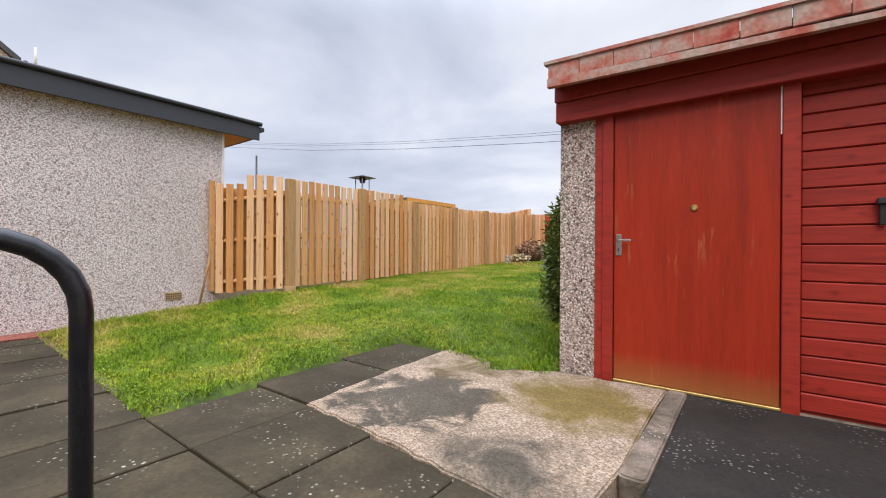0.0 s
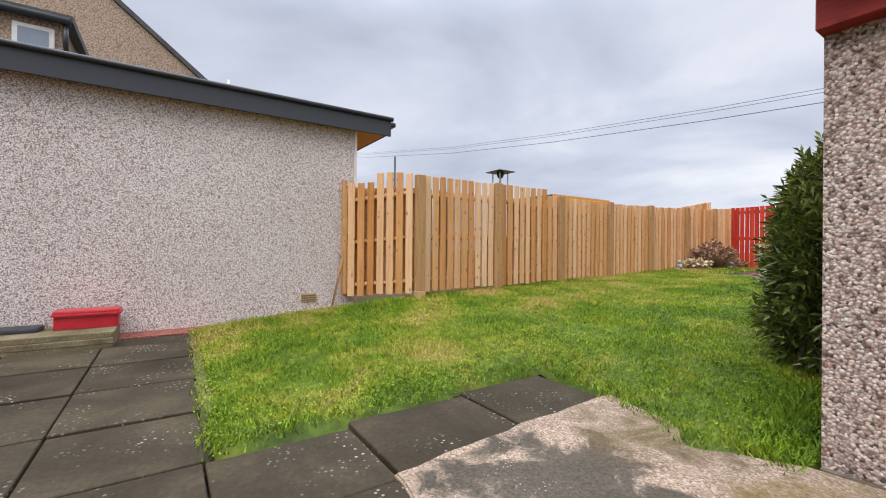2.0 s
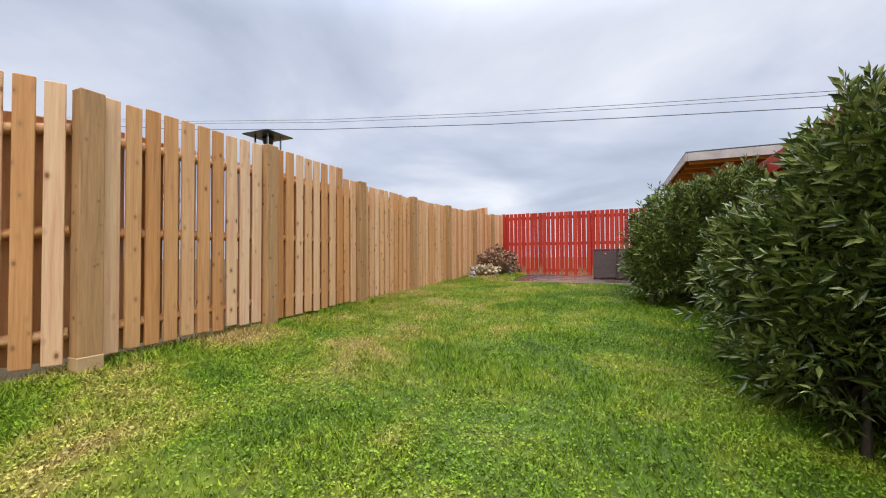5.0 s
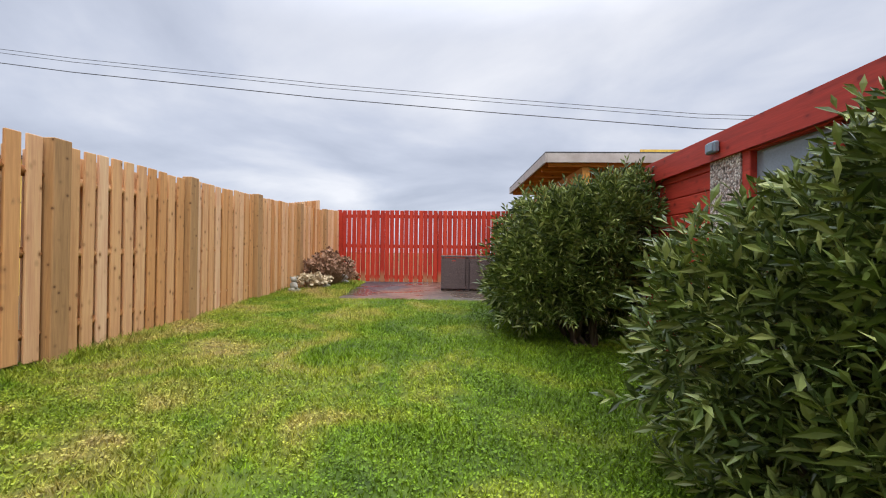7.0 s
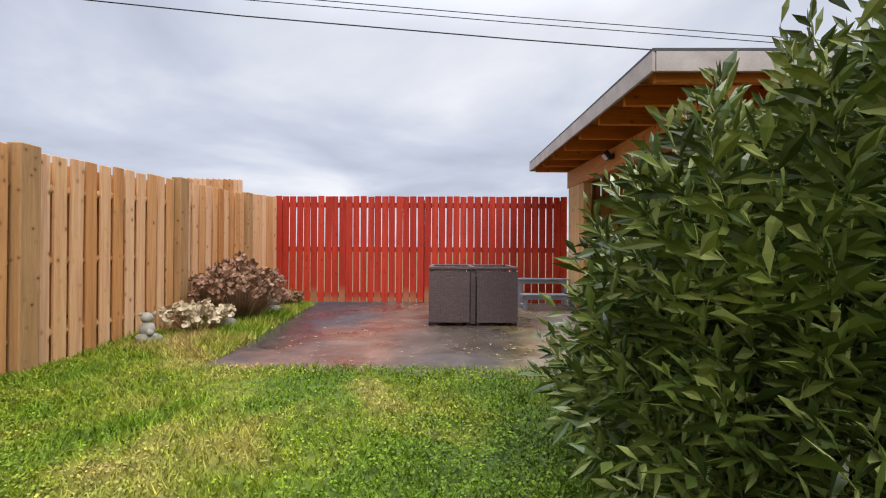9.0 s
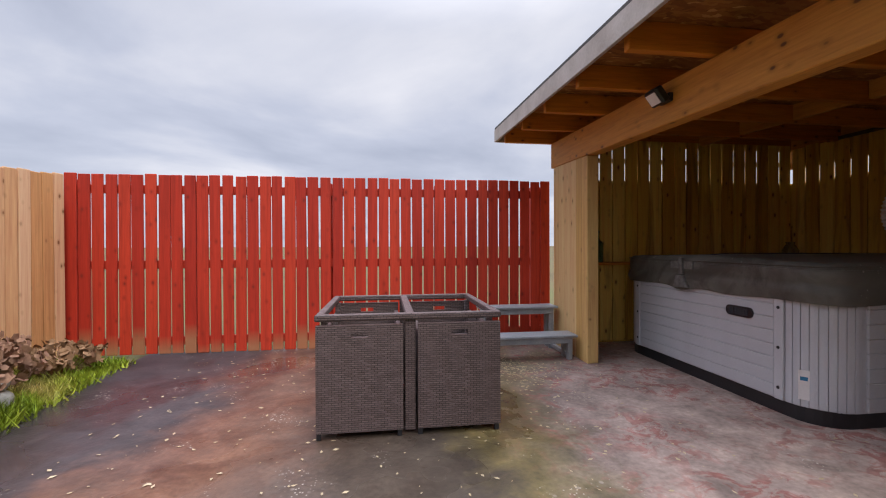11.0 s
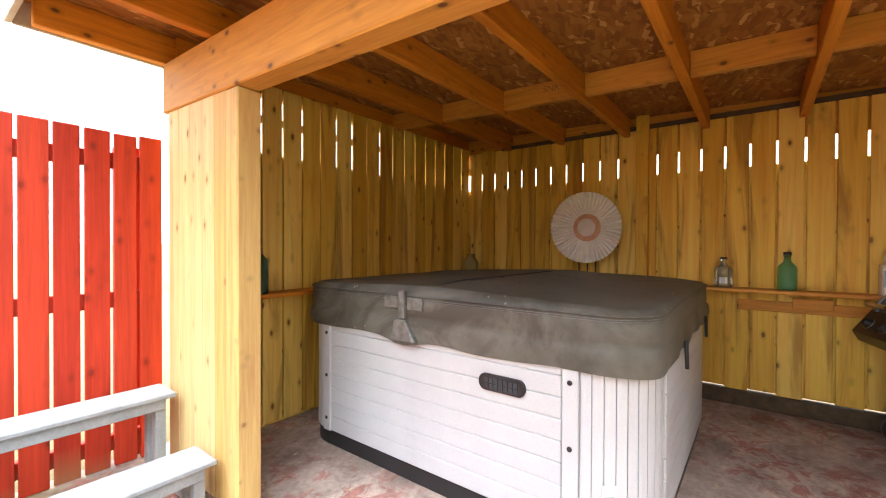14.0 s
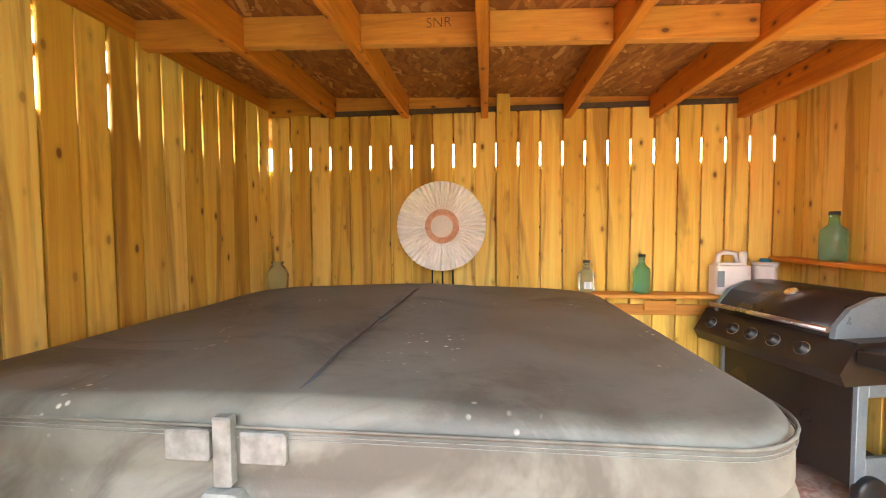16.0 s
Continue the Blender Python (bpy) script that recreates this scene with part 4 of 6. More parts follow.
    part("front_pier", boxes((0.0, 0.12, 0.0, 0.03, 1.9, 2.1)), dash_coarse, s, "coarse pebble-dashed side panel")
    sb = mesh_of("board", boxes((-0.008, 0, 0, 0.012, 0.995, 0.125), bevel=0.006), red_board_y)
    for i in range(12):
        piece("board", sb, s, (0.012, 3.503, 0.47 + i * 0.1285))
    part("side_plinth", boxes((-0.03, 3.5, 0.2, 0.03, 4.5, 0.46), bevel=0.01), post_wood, s)
    w = part("window", boxes((-0.01, 1.95, 1.34, 0.06, 2.02, 1.97), (-0.01, 3.13, 1.34, 0.06, 3.2, 1.97), (-0.01, 2.02, 1.34, 0.06, 3.13, 1.39), (-0.01, 2.02, 1.92, 0.06, 3.13, 1.97), (-0.005, 2.56, 1.39, 0.05, 2.6, 1.92), bevel=0.004), red_board_y, s, "red framed shed window")
    part("pane", boxes((0.03, 2.02, 1.39, 0.036, 2.56, 1.92)), window_glass, w)
    part("pane", boxes((0.03, 2.6, 1.39, 0.036, 3.13, 1.92)), window_glass, w)
    part("window_sill", boxes((-0.06, 1.9, 1.30, 0.05, 3.22, 1.34), bevel=0.006), red_board_y, w)
    jb = part("junction_box", boxes((-0.085, 3.35, 1.97, -0.047, 3.45, 2.045), bevel=0.008), bbq_blue, s, "grey-blue plastic junction box")
    part("cover", boxes((-0.091, 3.36, 1.98, -0.086, 3.44, 2.035), bevel=0.004), bbq_blue, jb)
    part("back_wall", boxes((0.1, D - 0.1, 0.0, L, D, 2.0)), red_board, s)
    part("far_wall", boxes((L - 0.1, 0.12, -0.1, L, D - 0.1, 2.0)), red_board_y, s)
    # roof with worn fascia boards
    bm = bm_new(); add_box(bm, 0.0, 0.12, 2.0, L + 0.1, D + 0.1, 2.4, top=roof_z)
    for v in bm.verts:
        if abs(v.co.z - 2.0) < 1e-6:
            v.co.z = roof_z(v.co.x, v.co.y) - 0.06
    r = part("roof", bm, felt, s, "grey felted flat roof")
    part("front_roof", boxes((0.0, -0.25, 2.38, L + 0.1, 0.12, 2.41)), felt, r)
    n = 16
    step = (L + 0.2) / n
    plank = mesh_of("fascia_board", boxes((0, -0.275, -0.135, step - 0.004, -0.252, -0.012), bevel=0.003), worn_red)
    for i in range(n):
        piece("fascia_board", plank, r, (i * step, 0, front_z(i * step, -0.25)))
    bm = bm_new(); add_box(bm, -0.005, -0.285, 2.3, L + 0.1, -0.24, 2.34, top=lambda x, y: front_z(x, y) - 0.125)
    for v in bm.verts:
        if abs(v.co.z - 2.3) < 1e-6:
            v.co.z = front_z(v.co.x, v.co.y) - 0.19
    part("fascia_rail", bm, worn_red, r)
    bm = bm_new(); add_box(bm, -0.03, -0.29, 2.3, L + 0.1, -0.23, 2.34, top=lambda x, y: front_z(x, y) + 0.012)
    for v in bm.verts:
        if abs(v.co.z - 2.3) < 1e-6:
            v.co.z = front_z(v.co.x, v.co.y) - 0.012
    part("roof_trim", bm, worn_red, r)
    bm = bm_new(); add_box(bm, -0.045, 0.3, 1.8, -0.003, D + 0.1, 2.34, top=lambda x, y: roof_z(x, y))
    for v in bm.verts:
        if abs(v.co.z - 1.8) < 1e-6:
            v.co.z = roof_z(v.co.x, v.co.y) - 0.17
    part("side_fascia", bm, red_board_y, r, "red side fascia board")


door_paint = timber("faded_red_door", ((0.30, 0.024, 0.008), (0.32, 0.027, 0.009), (0.34, 0.031, 0.011)), 0.42, knots=False, axis="z", streak=0.3,
                    bare=((0.26, 0.12, 0.035), -0.12, 0.14), scuff=(0.42, 0.13, 0.05))
shed()

# ---- handrail ----
def handrail():
    h = thing("handrail", (-1.27, 0.34, 0.04), "black painted tubular steel handrail on paving", "handrail")
    arc = [(0, 0, 0), (0, 0, 0.86)] + [(0, -0.2 + 0.2 * math.cos(a), 0.86 + 0.2 * math.sin(a)) for a in (radians(15 * k) for k in range(1, 7))]
    arc += [(0, -1.0, 1.06)] + [(0, -1.0 - 0.2 * math.sin(a), 0.86 + 0.2 * math.cos(a)) for a in (radians(15 * k) for k in range(1, 7))] + [(0, -1.2, 0)]
    part("rail", tube(arc, 0.027, 16), black_paint, h)
    for y in (0, -1.2):
        part("base_plate", lathe([(0.06, 0), (0.06, 0.008), (0.03, 0.012)], 16), black_paint, h, "", (0, y, 0))


handrail()


# ---- stacked slabs and red crate by the wall ----
def stack_and_box():
    rng = random.Random(2)
    for i in range(3):
        s = thing("stacked_slab", (-5.95 + rng.uniform(-.02, .02), -0.25, 0.075 + i * 0.055), "spare concrete paving slab in a low stack", "slab", "spare slabs in a stack")
        part("slab", prism(round_rect(-0.3, -0.55, 0.3, 0.6, 0.012, 2), 0, 0.05, 0.004), mossy_slab, s)
    c = thing("red_box", (-6.12, 0.1, 0.24), "red plastic recycling box standing on slabs", "box")
    bm = prism(round_rect(-0.13, -0.26, 0.13, 0.26, 0.04, 4), 0, 0.13)
    part("body", bm, red_plastic, c)
    part("rim", prism(round_rect(-0.15, -0.28, 0.15, 0.28, 0.05, 4), 0.13, 0.155, 0.006), red_plastic, c)
    part("lid", prism(round_rect(-0.14, -0.27, 0.14, 0.27, 0.05, 4), 0.156, 0.18, 0.008), red_plastic, c)
    d = thing("grey_lid", (-6.1, -0.5, 0.24), "dark grey plastic box lid lying on slabs", "lid")
    part("lid", prism(round_rect(-0.14, -0.25, 0.14, 0.25, 0.05, 4), 0, 0.035, 0.01), grey_trim, d)


stack_and_box()


# ---- evergreen shrubs ----
def shrub(name, base, lobes, shoots, seed, label):
    """Shrub from leafy shoots that grow outward from overlapping lobes (centre, radii)."""
    rng = np.random.default_rng(seed)
    t = thing(name, base, label, "shrub")
    B = Vector(base)
    bm = bm_new()
    for c, r in lobes:
        for k in range(5):
            e = Vector(c) + Vector((rng.uniform(-.6, .6) * r[0], rng.uniform(-.6, .6) * r[1], rng.uniform(-.1, .7) * r[2])) - B
            s = Vector((rng.uniform(-.12, .12), rng.uniform(-.5, .5), -0.05))
            add_tube(bm, [s, s.lerp(e, .35) + Vector((0, 0, .12)), s.lerp(e, .7) + Vector((0, 0, .08)), e], 0.022, 6, 0.006)
    part("trunk", bm, bark, t)
    vs, fs = [], []
    total = sum(r[0] * r[1] + r[2] * (r[0] + r[1]) for _, r in lobes)
    for c, r in lobes:
        share = int(shoots * (r[0] * r[1] + r[2] * (r[0] + r[1])) / total)
        C = Vector(c)
        for _ in range(share):
            d = Vector(rng.normal(size=3)).normalized()
            if d.z < -0.75:
                continue
            deep = rng.uniform(0.72, 1.0) if rng.random() < 0.75 else rng.uniform(0.35, 0.75)
            lump = 1 + 0.22 * noise.noise(d * 2.3 + C)
            p = C + Vector((d.x * r[0], d.y * r[1], d.z * r[2])) * (deep * lump)
            if p.x > -1.14 or p.z < land(p.x, p.y) + 0.06:
                continue
            g = (d + Vector((0, 0, rng.uniform(0.35, 1.2))) + Vector(rng.normal(size=3)) * 0.25).normalized()
            ln = rng.uniform(0.10, 0.20) * (1.5 if rng.random() < 0.06 else 1)
            n = int(rng.integers(8, 13))
            side = g.cross(Vector((0.3, 0.2, 1))).normalized()
            tip = p + g * ln
            for k in range(n):
                f = (k + 0.5) / n
                q = p.lerp(tip, f)
                ang = k * 2.4 + rng.uniform(-.3, .3)
                out = (Matrix.Rotation(ang, 3, g) @ side)
                ld = (out * (0.95 - 0.55 * f) + g * (0.35 + 0.7 * f)).normalized()
                size = rng.uniform(0.065, 0.12) * (0.75 if k > n - 3 else 1)
                wd = size * rng.uniform(0.115, 0.155)
                nb = ld.cross(out.cross(ld)).normalized()
                m_ = q + ld * size * 0.5
                droop = Vector((0, 0, -0.12 * size))
                i0 = len(vs)
                mid_ = m_ - ld.cross(nb) * wd * 0.35
                vs += [tuple(x - B) for x in (q, m_ + nb * wd, mid_, m_ - nb * wd, q + ld * size + droop)]
                fs += [(i0, i0 + 1, i0 + 2), (i0, i0 + 2, i0 + 3), (i0 + 1, i0 + 4, i0 + 2), (i0 + 2, i0 + 4, i0 + 3)]
    me = bpy.data.meshes.new("crown"); me.from_pydata(vs, [], fs); me.materials.append(leaf_mat)
    ob = new("crown", me); ob.parent = t


shrub("evergreen_shrub", (-1.65, 8.3, land(-1.65, 8.3)),
      [((-1.75, 8.35, 1.2), (0.70, 0.85, 0.70)), ((-1.55, 8.75, 1.2), (0.6, 0.8, 0.68)), ((-1.5, 8.05, 1.5), (0.42, 0.55, 0.45)), ((-1.9, 8.5, 0.95), (0.55, 0.9, 0.45)), ((-1.4, 8.45, 0.95), (0.35, 0.6, 0.6)), ((-1.3, 7.85, 1.62), (0.25, 0.34, 0.36))],
      4600, 12, "large dense evergreen shrub with narrow glossy leaves")
shrub("evergreen_shrub", (-1.5, 5.2, land(-1.5, 5.2)),
      [((-1.44, 5.25, 0.95), (0.36, 0.8, 0.65)), ((-1.36, 4.75, 1.1), (0.24, 0.5, 0.60)), ((-1.5, 5.75, 0.95), (0.46, 0.6, 0.55)), ((-1.38, 5.1, 1.4), (0.28, 0.6, 0.40)), ((-1.48, 5.35, 0.5), (0.38, 0.8, 0.35))],
      3200, 31, "evergreen shrub with upright leafy shoots against the shed")


# ---- dried flower clump and weeds at the fence corner ----
def flower_clump(at, spread, height, heads, head_mat, seed, label):
    rng = random.Random(seed)
    t = thing("flower_clump", at, label, "plant", "dried flower clumps")
    st, hd = bm_new(), bm_new()
    for _ in range(heads):
        a, r = rng.uniform(0, 6.28), spread * math.sqrt(rng.random())
        h = height * rng.uniform(0.55, 1.0) * (1 - 0.35 * r / spread)
        e = (r * math.cos(a), r * math.sin(a), h)
        add_tube(st, [(e[0] * .25, e[1] * .25, 0), (e[0] * .7, e[1] * .7, h * .55), e], 0.004, 4, 0.002)
        for _ in range(9):
            s = rng.uniform(0.014, 0.034)
            o = Vector(e) + Vector((rng.gauss(0, .022), rng.gauss(0, .022), rng.gauss(0, .014)))
            n = Vector((rng.gauss(0, 1), rng.gauss(0, 1), rng.gauss(0.6, .6))).normalized()
            u = n.orthogonal().normalized(); w = n.cross(u)
            hd.faces.new([hd.verts.new(o + (u * math.cos(k) + w * math.sin(k)) * s) for k in (0, 1.3, 2.4, 3.8, 5.1)])
    tagged(part("foliage", st, straw, t), kind="stuff")
    tagged(part("bloom", hd, head_mat, t), kind="stuff")


flower_clump((-5.32, 11.15, 0.62), 0.30, 0.36, 60, pale_head, 1, "clump of dried stems with pale flower heads")
flower_clump((-5.28, 11.9, 0.60), 0.50, 0.80, 230, dead_head, 2, "bushy clump of dead brown hydrangea heads")
flower_clump((-5.4, 12.6, 0.60), 0.36, 0.5, 90, dead_head, 3, "clump of dead brown flower stems")
flower_clump((-5.3, 13.2, 0.60), 0.28, 0.30, 50, straw, 4, "clump of dry brown weeds")


def stone_figure():
    bm = bm_new()
    for c, r, sc in (((0, 0, .06), .085, (1.1, 1, .7)), ((0, 0, .14), .065, (1, .9, 1.1)), ((0, 0, .235), .05, (1, 1, .95)), ((-.04, -.03, .27), .018, (1, 1, 1)), ((.04, .03, .27), .018, (1, 1, 1)), ((.06, -.05, .12), .03, (1, 1, 1)), ((.08, .03, .05), .035, (1, 1, 1))):
        q = bmesh.ops.create_icosphere(bm, subdivisions=2, radius=r)
        for v in q["verts"]:
            v.co = Vector((v.co.x * sc[0], v.co.y * sc[1], v.co.z * sc[2])) + Vector(c)
    for v in bm.verts:
        v.co *= 1 + 0.06 * noise.noise(v.co * 30)
    for f in bm.faces:
        f.smooth = True
    ob = part("stone_ornament", bm, stone_mat, None, "", (-5.5, 10.75, 0.60))
    tagged(ob, "small weathered stone garden figure in the grass", "ornament")


stone_figure()


def rocks():
    for at, r in (((-5.12, 12.45, 0.60), 0.09), ((-5.14, 12.47, 0.725), 0.075), ((-5.2, 11.5, 0.60), 0.08)):
        bm = bm_new()
        bmesh.ops.create_icosphere(bm, subdivisions=3, radius=r)
        for v in bm.verts:
            v.co *= 1 + 0.25 * noise.noise(v.co * 14 + Vector(at))
            v.co.z = v.co.z * 0.85 + r * 0.75
        for f in bm.faces:
            f.smooth = True
        tagged(part("rock", bm, stone_mat, None, "", at), "pale weathered stone at the patio edge", "stone", "stones at the patio edge")


rocks()

# ---- open-fronted timber shelter ----
FZ = 0.6
hut_board = mesh_of("board", boxes((-0.062, -0.009, 0, 0.062, 0.009, 1), bevel=0.003), hut_wood)
front_board = mesh_of("board", boxes((-0.062, -0.009, 0, 0.062, 0.009, 1), bevel=0.003), front_wood)


def pencil_mark(beam, y, z):
    """Hand-written letters on the face of a roof timber."""
    cu = bpy.data.curves.new("lettering", "FONT")
    cu.body, cu.size, cu.extrude, cu.offset = "SNR", 0.06, 0.0005, -0.0012
    tmp = bpy.data.objects.new("lettering", cu)
    me = bpy.data.meshes.new_from_object(tmp)
    bpy.data.objects.remove(tmp)
    me.transform(Matrix(((0, 0, -1, 0.6185), (-1, 0, 0, y), (0, 1, 0, z), (0, 0, 0, 1))))
    me.materials.clear(); me.materials.append(bark)
    ob = new("lettering", me)
    ob.parent = beam
    ob["label"] = "pencilled letters SNR"


def shelter():
    rng = random.Random(14)
    h = thing("garden_shelter", (0, 0, 0), "open-fronted treated timber garden shelter with flat roof", "shelter")
    XB, YL, YR = 1.75, 13.66, 10.12
    # inner boarding with slit gaps, and what backs it
    lw = part("side_wall", boxes((-1.0, YL + 0.014, FZ, 1.8, YL + 0.03, 2.30)), hut_wood, h, "boarded side wall with daylight slits")
    for z0, z1 in ((2.485, 2.53), (2.66, 2.83)):
        part("backing_rail", boxes((-1.0, YL + 0.014, z0, 1.8, YL + 0.03, z1)), hut_wood_x, lw)
    n = 19
    for i in range(n):
        piece("board", hut_board, lw, (-0.9 + i * 0.1425, YL, FZ + 0.02), (1.055, 1, 2.10), rng.uniform(-.4, .4), rng.uniform(-.15, .15))
    bw = part("back_wall", boxes((XB + 0.014, YR, FZ + 0.12, XB + 0.03, YL + 0.03, 2.30)), hut_wood, h, "boarded back wall with daylight slits")
    part("backing_rail", boxes((XB + 0.014, YR, 2.46, XB + 0.03, YL + 0.03, 2.83)), hut_wood_y, bw)
    n = 24
    for i in range(n):
        piece("board", hut_board, bw, (XB, YL - 0.09 - i * 0.1475, FZ + 0.12 + rng.uniform(-.01, .01)), (1.085, 1, 1.96), 90 + rng.uniform(-.4, .4), 0)
    part("sole_plate", boxes((XB - 0.02, YR, FZ, XB + 0.05, YL, FZ + 0.11), bevel=0.006), bark, h, "dark sole plate")
    rw = part("side_wall", boxes((-0.2, YR - 0.03, FZ, 1.8, YR - 0.014, 2.83)), hut_wood, h, "boarded side wall")
    for i in range(14):
        piece("board", hut_board, rw, (-0.12 + i * 0.1425, YR, FZ + 0.02), (1.1, 1, 2.12), rng.uniform(-.4, .4), 0)
    part("wall_post", boxes((XB - 0.06, 11.93, FZ, XB - 0.012, 12.02, 2.80), bevel=0.004), hut_wood, bw, "square post against the back wall")
    # front: boarded return, corner post, beam
    ret = part("front_return", boxes((-1.02, 13.03, FZ, -0.98, 13.66, 2.45)), front_wood, h)
    for i in range(5):
        piece("board", front_board, ret, (-1.035, 13.09 + i * 0.126, FZ), (1.0, 1, 1.9 + 0.0), 90 + rng.uniform(-.3, .3), 0)
    part("front_post", boxes((-1.05, 12.93, FZ, -0.945, 13.03, 2.388), bevel=0.006), front_wood, h, "square front corner post")
    part("front_post", boxes((-1.05, 10.58, FZ, -0.945, 10.68, 2.313), bevel=0.006), front_wood, h, "square front corner post")
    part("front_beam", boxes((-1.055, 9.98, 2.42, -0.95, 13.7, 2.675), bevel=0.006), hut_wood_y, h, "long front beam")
    # roof
    ys = [9.98, 10.46, 11.0, 11.55, 12.1, 12.65, 13.18, 13.72]
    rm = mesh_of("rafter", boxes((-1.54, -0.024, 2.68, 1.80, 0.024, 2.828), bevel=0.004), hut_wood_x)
    roof = part("roof_deck", boxes((-1.58, 9.9, 2.83, 1.95, 13.88, 2.85)), osb, h, "strand-board roof deck")
    for y in ys:
        piece("rafter", rm, roof, (0, y, 0))
    for a, b in zip(ys, ys[1:]):
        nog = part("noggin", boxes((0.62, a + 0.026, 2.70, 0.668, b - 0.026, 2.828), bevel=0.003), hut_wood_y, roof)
        if a < 12.25 < b:
            pencil_mark(nog, 12.34, 2.712)
    part("covering", boxes((-1.6, 9.88, 2.852, 1.97, 13.9, 2.872)), felt, roof, "grey roofing felt")
    part("fascia", boxes((-1.605, 9.88, 2.72, -1.582, 13.9, 2.85), bevel=0.003), grey_fascia, roof, "pale weathered fascia board")
    part("end_fascia", boxes((-1.58, 9.876, 2.72, 1.95, 9.898, 2.85), bevel=0.003), grey_fascia, roof)
    part("end_fascia", boxes((-1.58, 13.882, 2.72, 1.95, 13.904, 2.85), bevel=0.003), grey_fascia, roof)
    # Dark strip added to draw the shaded gap along the wall top.
    part("damp_strip", boxes((XB - 0.02, YR + 0.3, 2.665, XB + 0.012, YL - 0.4, 2.70)), bark, bw, "dark strip standing in for the gap under the roof")
    # shelves
    part("shelf", boxes((XB - 0.17, YR + 0.02, 1.42, XB - 0.012, YL - 0.02, 1.445), bevel=0.004), hut_wood_y, bw, "narrow timber shelf")
    part("shelf", boxes((-0.92, YL - 0.17, 1.42, XB - 0.18, YL - 0.012, 1.445), bevel=0.004), hut_wood_x, lw, "narrow timber shelf")
    part("shelf", boxes((0.4, YR + 0.012, 1.655, XB - 0.02, YR + 0.16, 1.68), bevel=0.004), hut_wood_x, rw, "narrow timber shelf")
    part("batten", boxes((XB - 0.034, 10.2, 1.29, XB - 0.012, 11.35, 1.36), bevel=0.003), hut_wood_y, bw)
    part("batten", boxes((XB - 0.05, 10.85, 1.32, XB - 0.036, 11.05, 1.39), bevel=0.003), hut_wood_y, bw)
    part("bracket", boxes((-0.93, YL - 0.2, 1.24, -0.80, YL - 0.012, 1.285), bevel=0.003), hut_wood_x, lw)


grey_fascia = plain("weathered_fascia", (0.36, 0.31, 0.27), (0.52, 0.47, 0.43), 0.8, 5)
shelter()


def roof_fall(per_metre=0.032):
    """The roof and its beam fall a little towards the garden."""
    deck = bpy.data.objects["roof_deck"]
    for ob in (deck, *deck.children, bpy.data.objects["front_beam"]):
        if ob.name.startswith("rafter"):
            ob.location.z -= per_metre * (13.9 - ob.location.y)
        else:
            for v in ob.data.vertices:
                v.co.z -= per_metre * (13.9 - v.co.y)


roof_fall()


def flood_light():
    f = thing("flood_light", (-1.06, 11.9, 2.50), "small black floodlight fixed to the beam", "lamp")
    part("bracket", boxes((-0.02, -0.05, -0.02, 0.01, 0.05, 0.03), bevel=0.003), black_trim, f)
    bm = boxes((-0.035, -0.06, -0.052, 0.02, 0.06, 0.052), bevel=0.01)
    rot = Matrix.Rotation(radians(-38), 3, "Y")
    bmesh.ops.rotate(bm, verts=bm.verts, matrix=rot); bmesh.ops.translate(bm, verts=bm.verts, vec=(-0.06, 0, 0.02))
    body = part("housing", bm, black_trim, f)
    bm = boxes((-0.04, -0.042, -0.036, -0.036, 0.042, 0.036))
    bmesh.ops.rotate(bm, verts=bm.verts, matrix=rot); bmesh.ops.translate(bm, verts=bm.verts, vec=(-0.06, 0, 0.02))
    part("lens", bm, white_plastic, body, "pale lens")


flood_light()


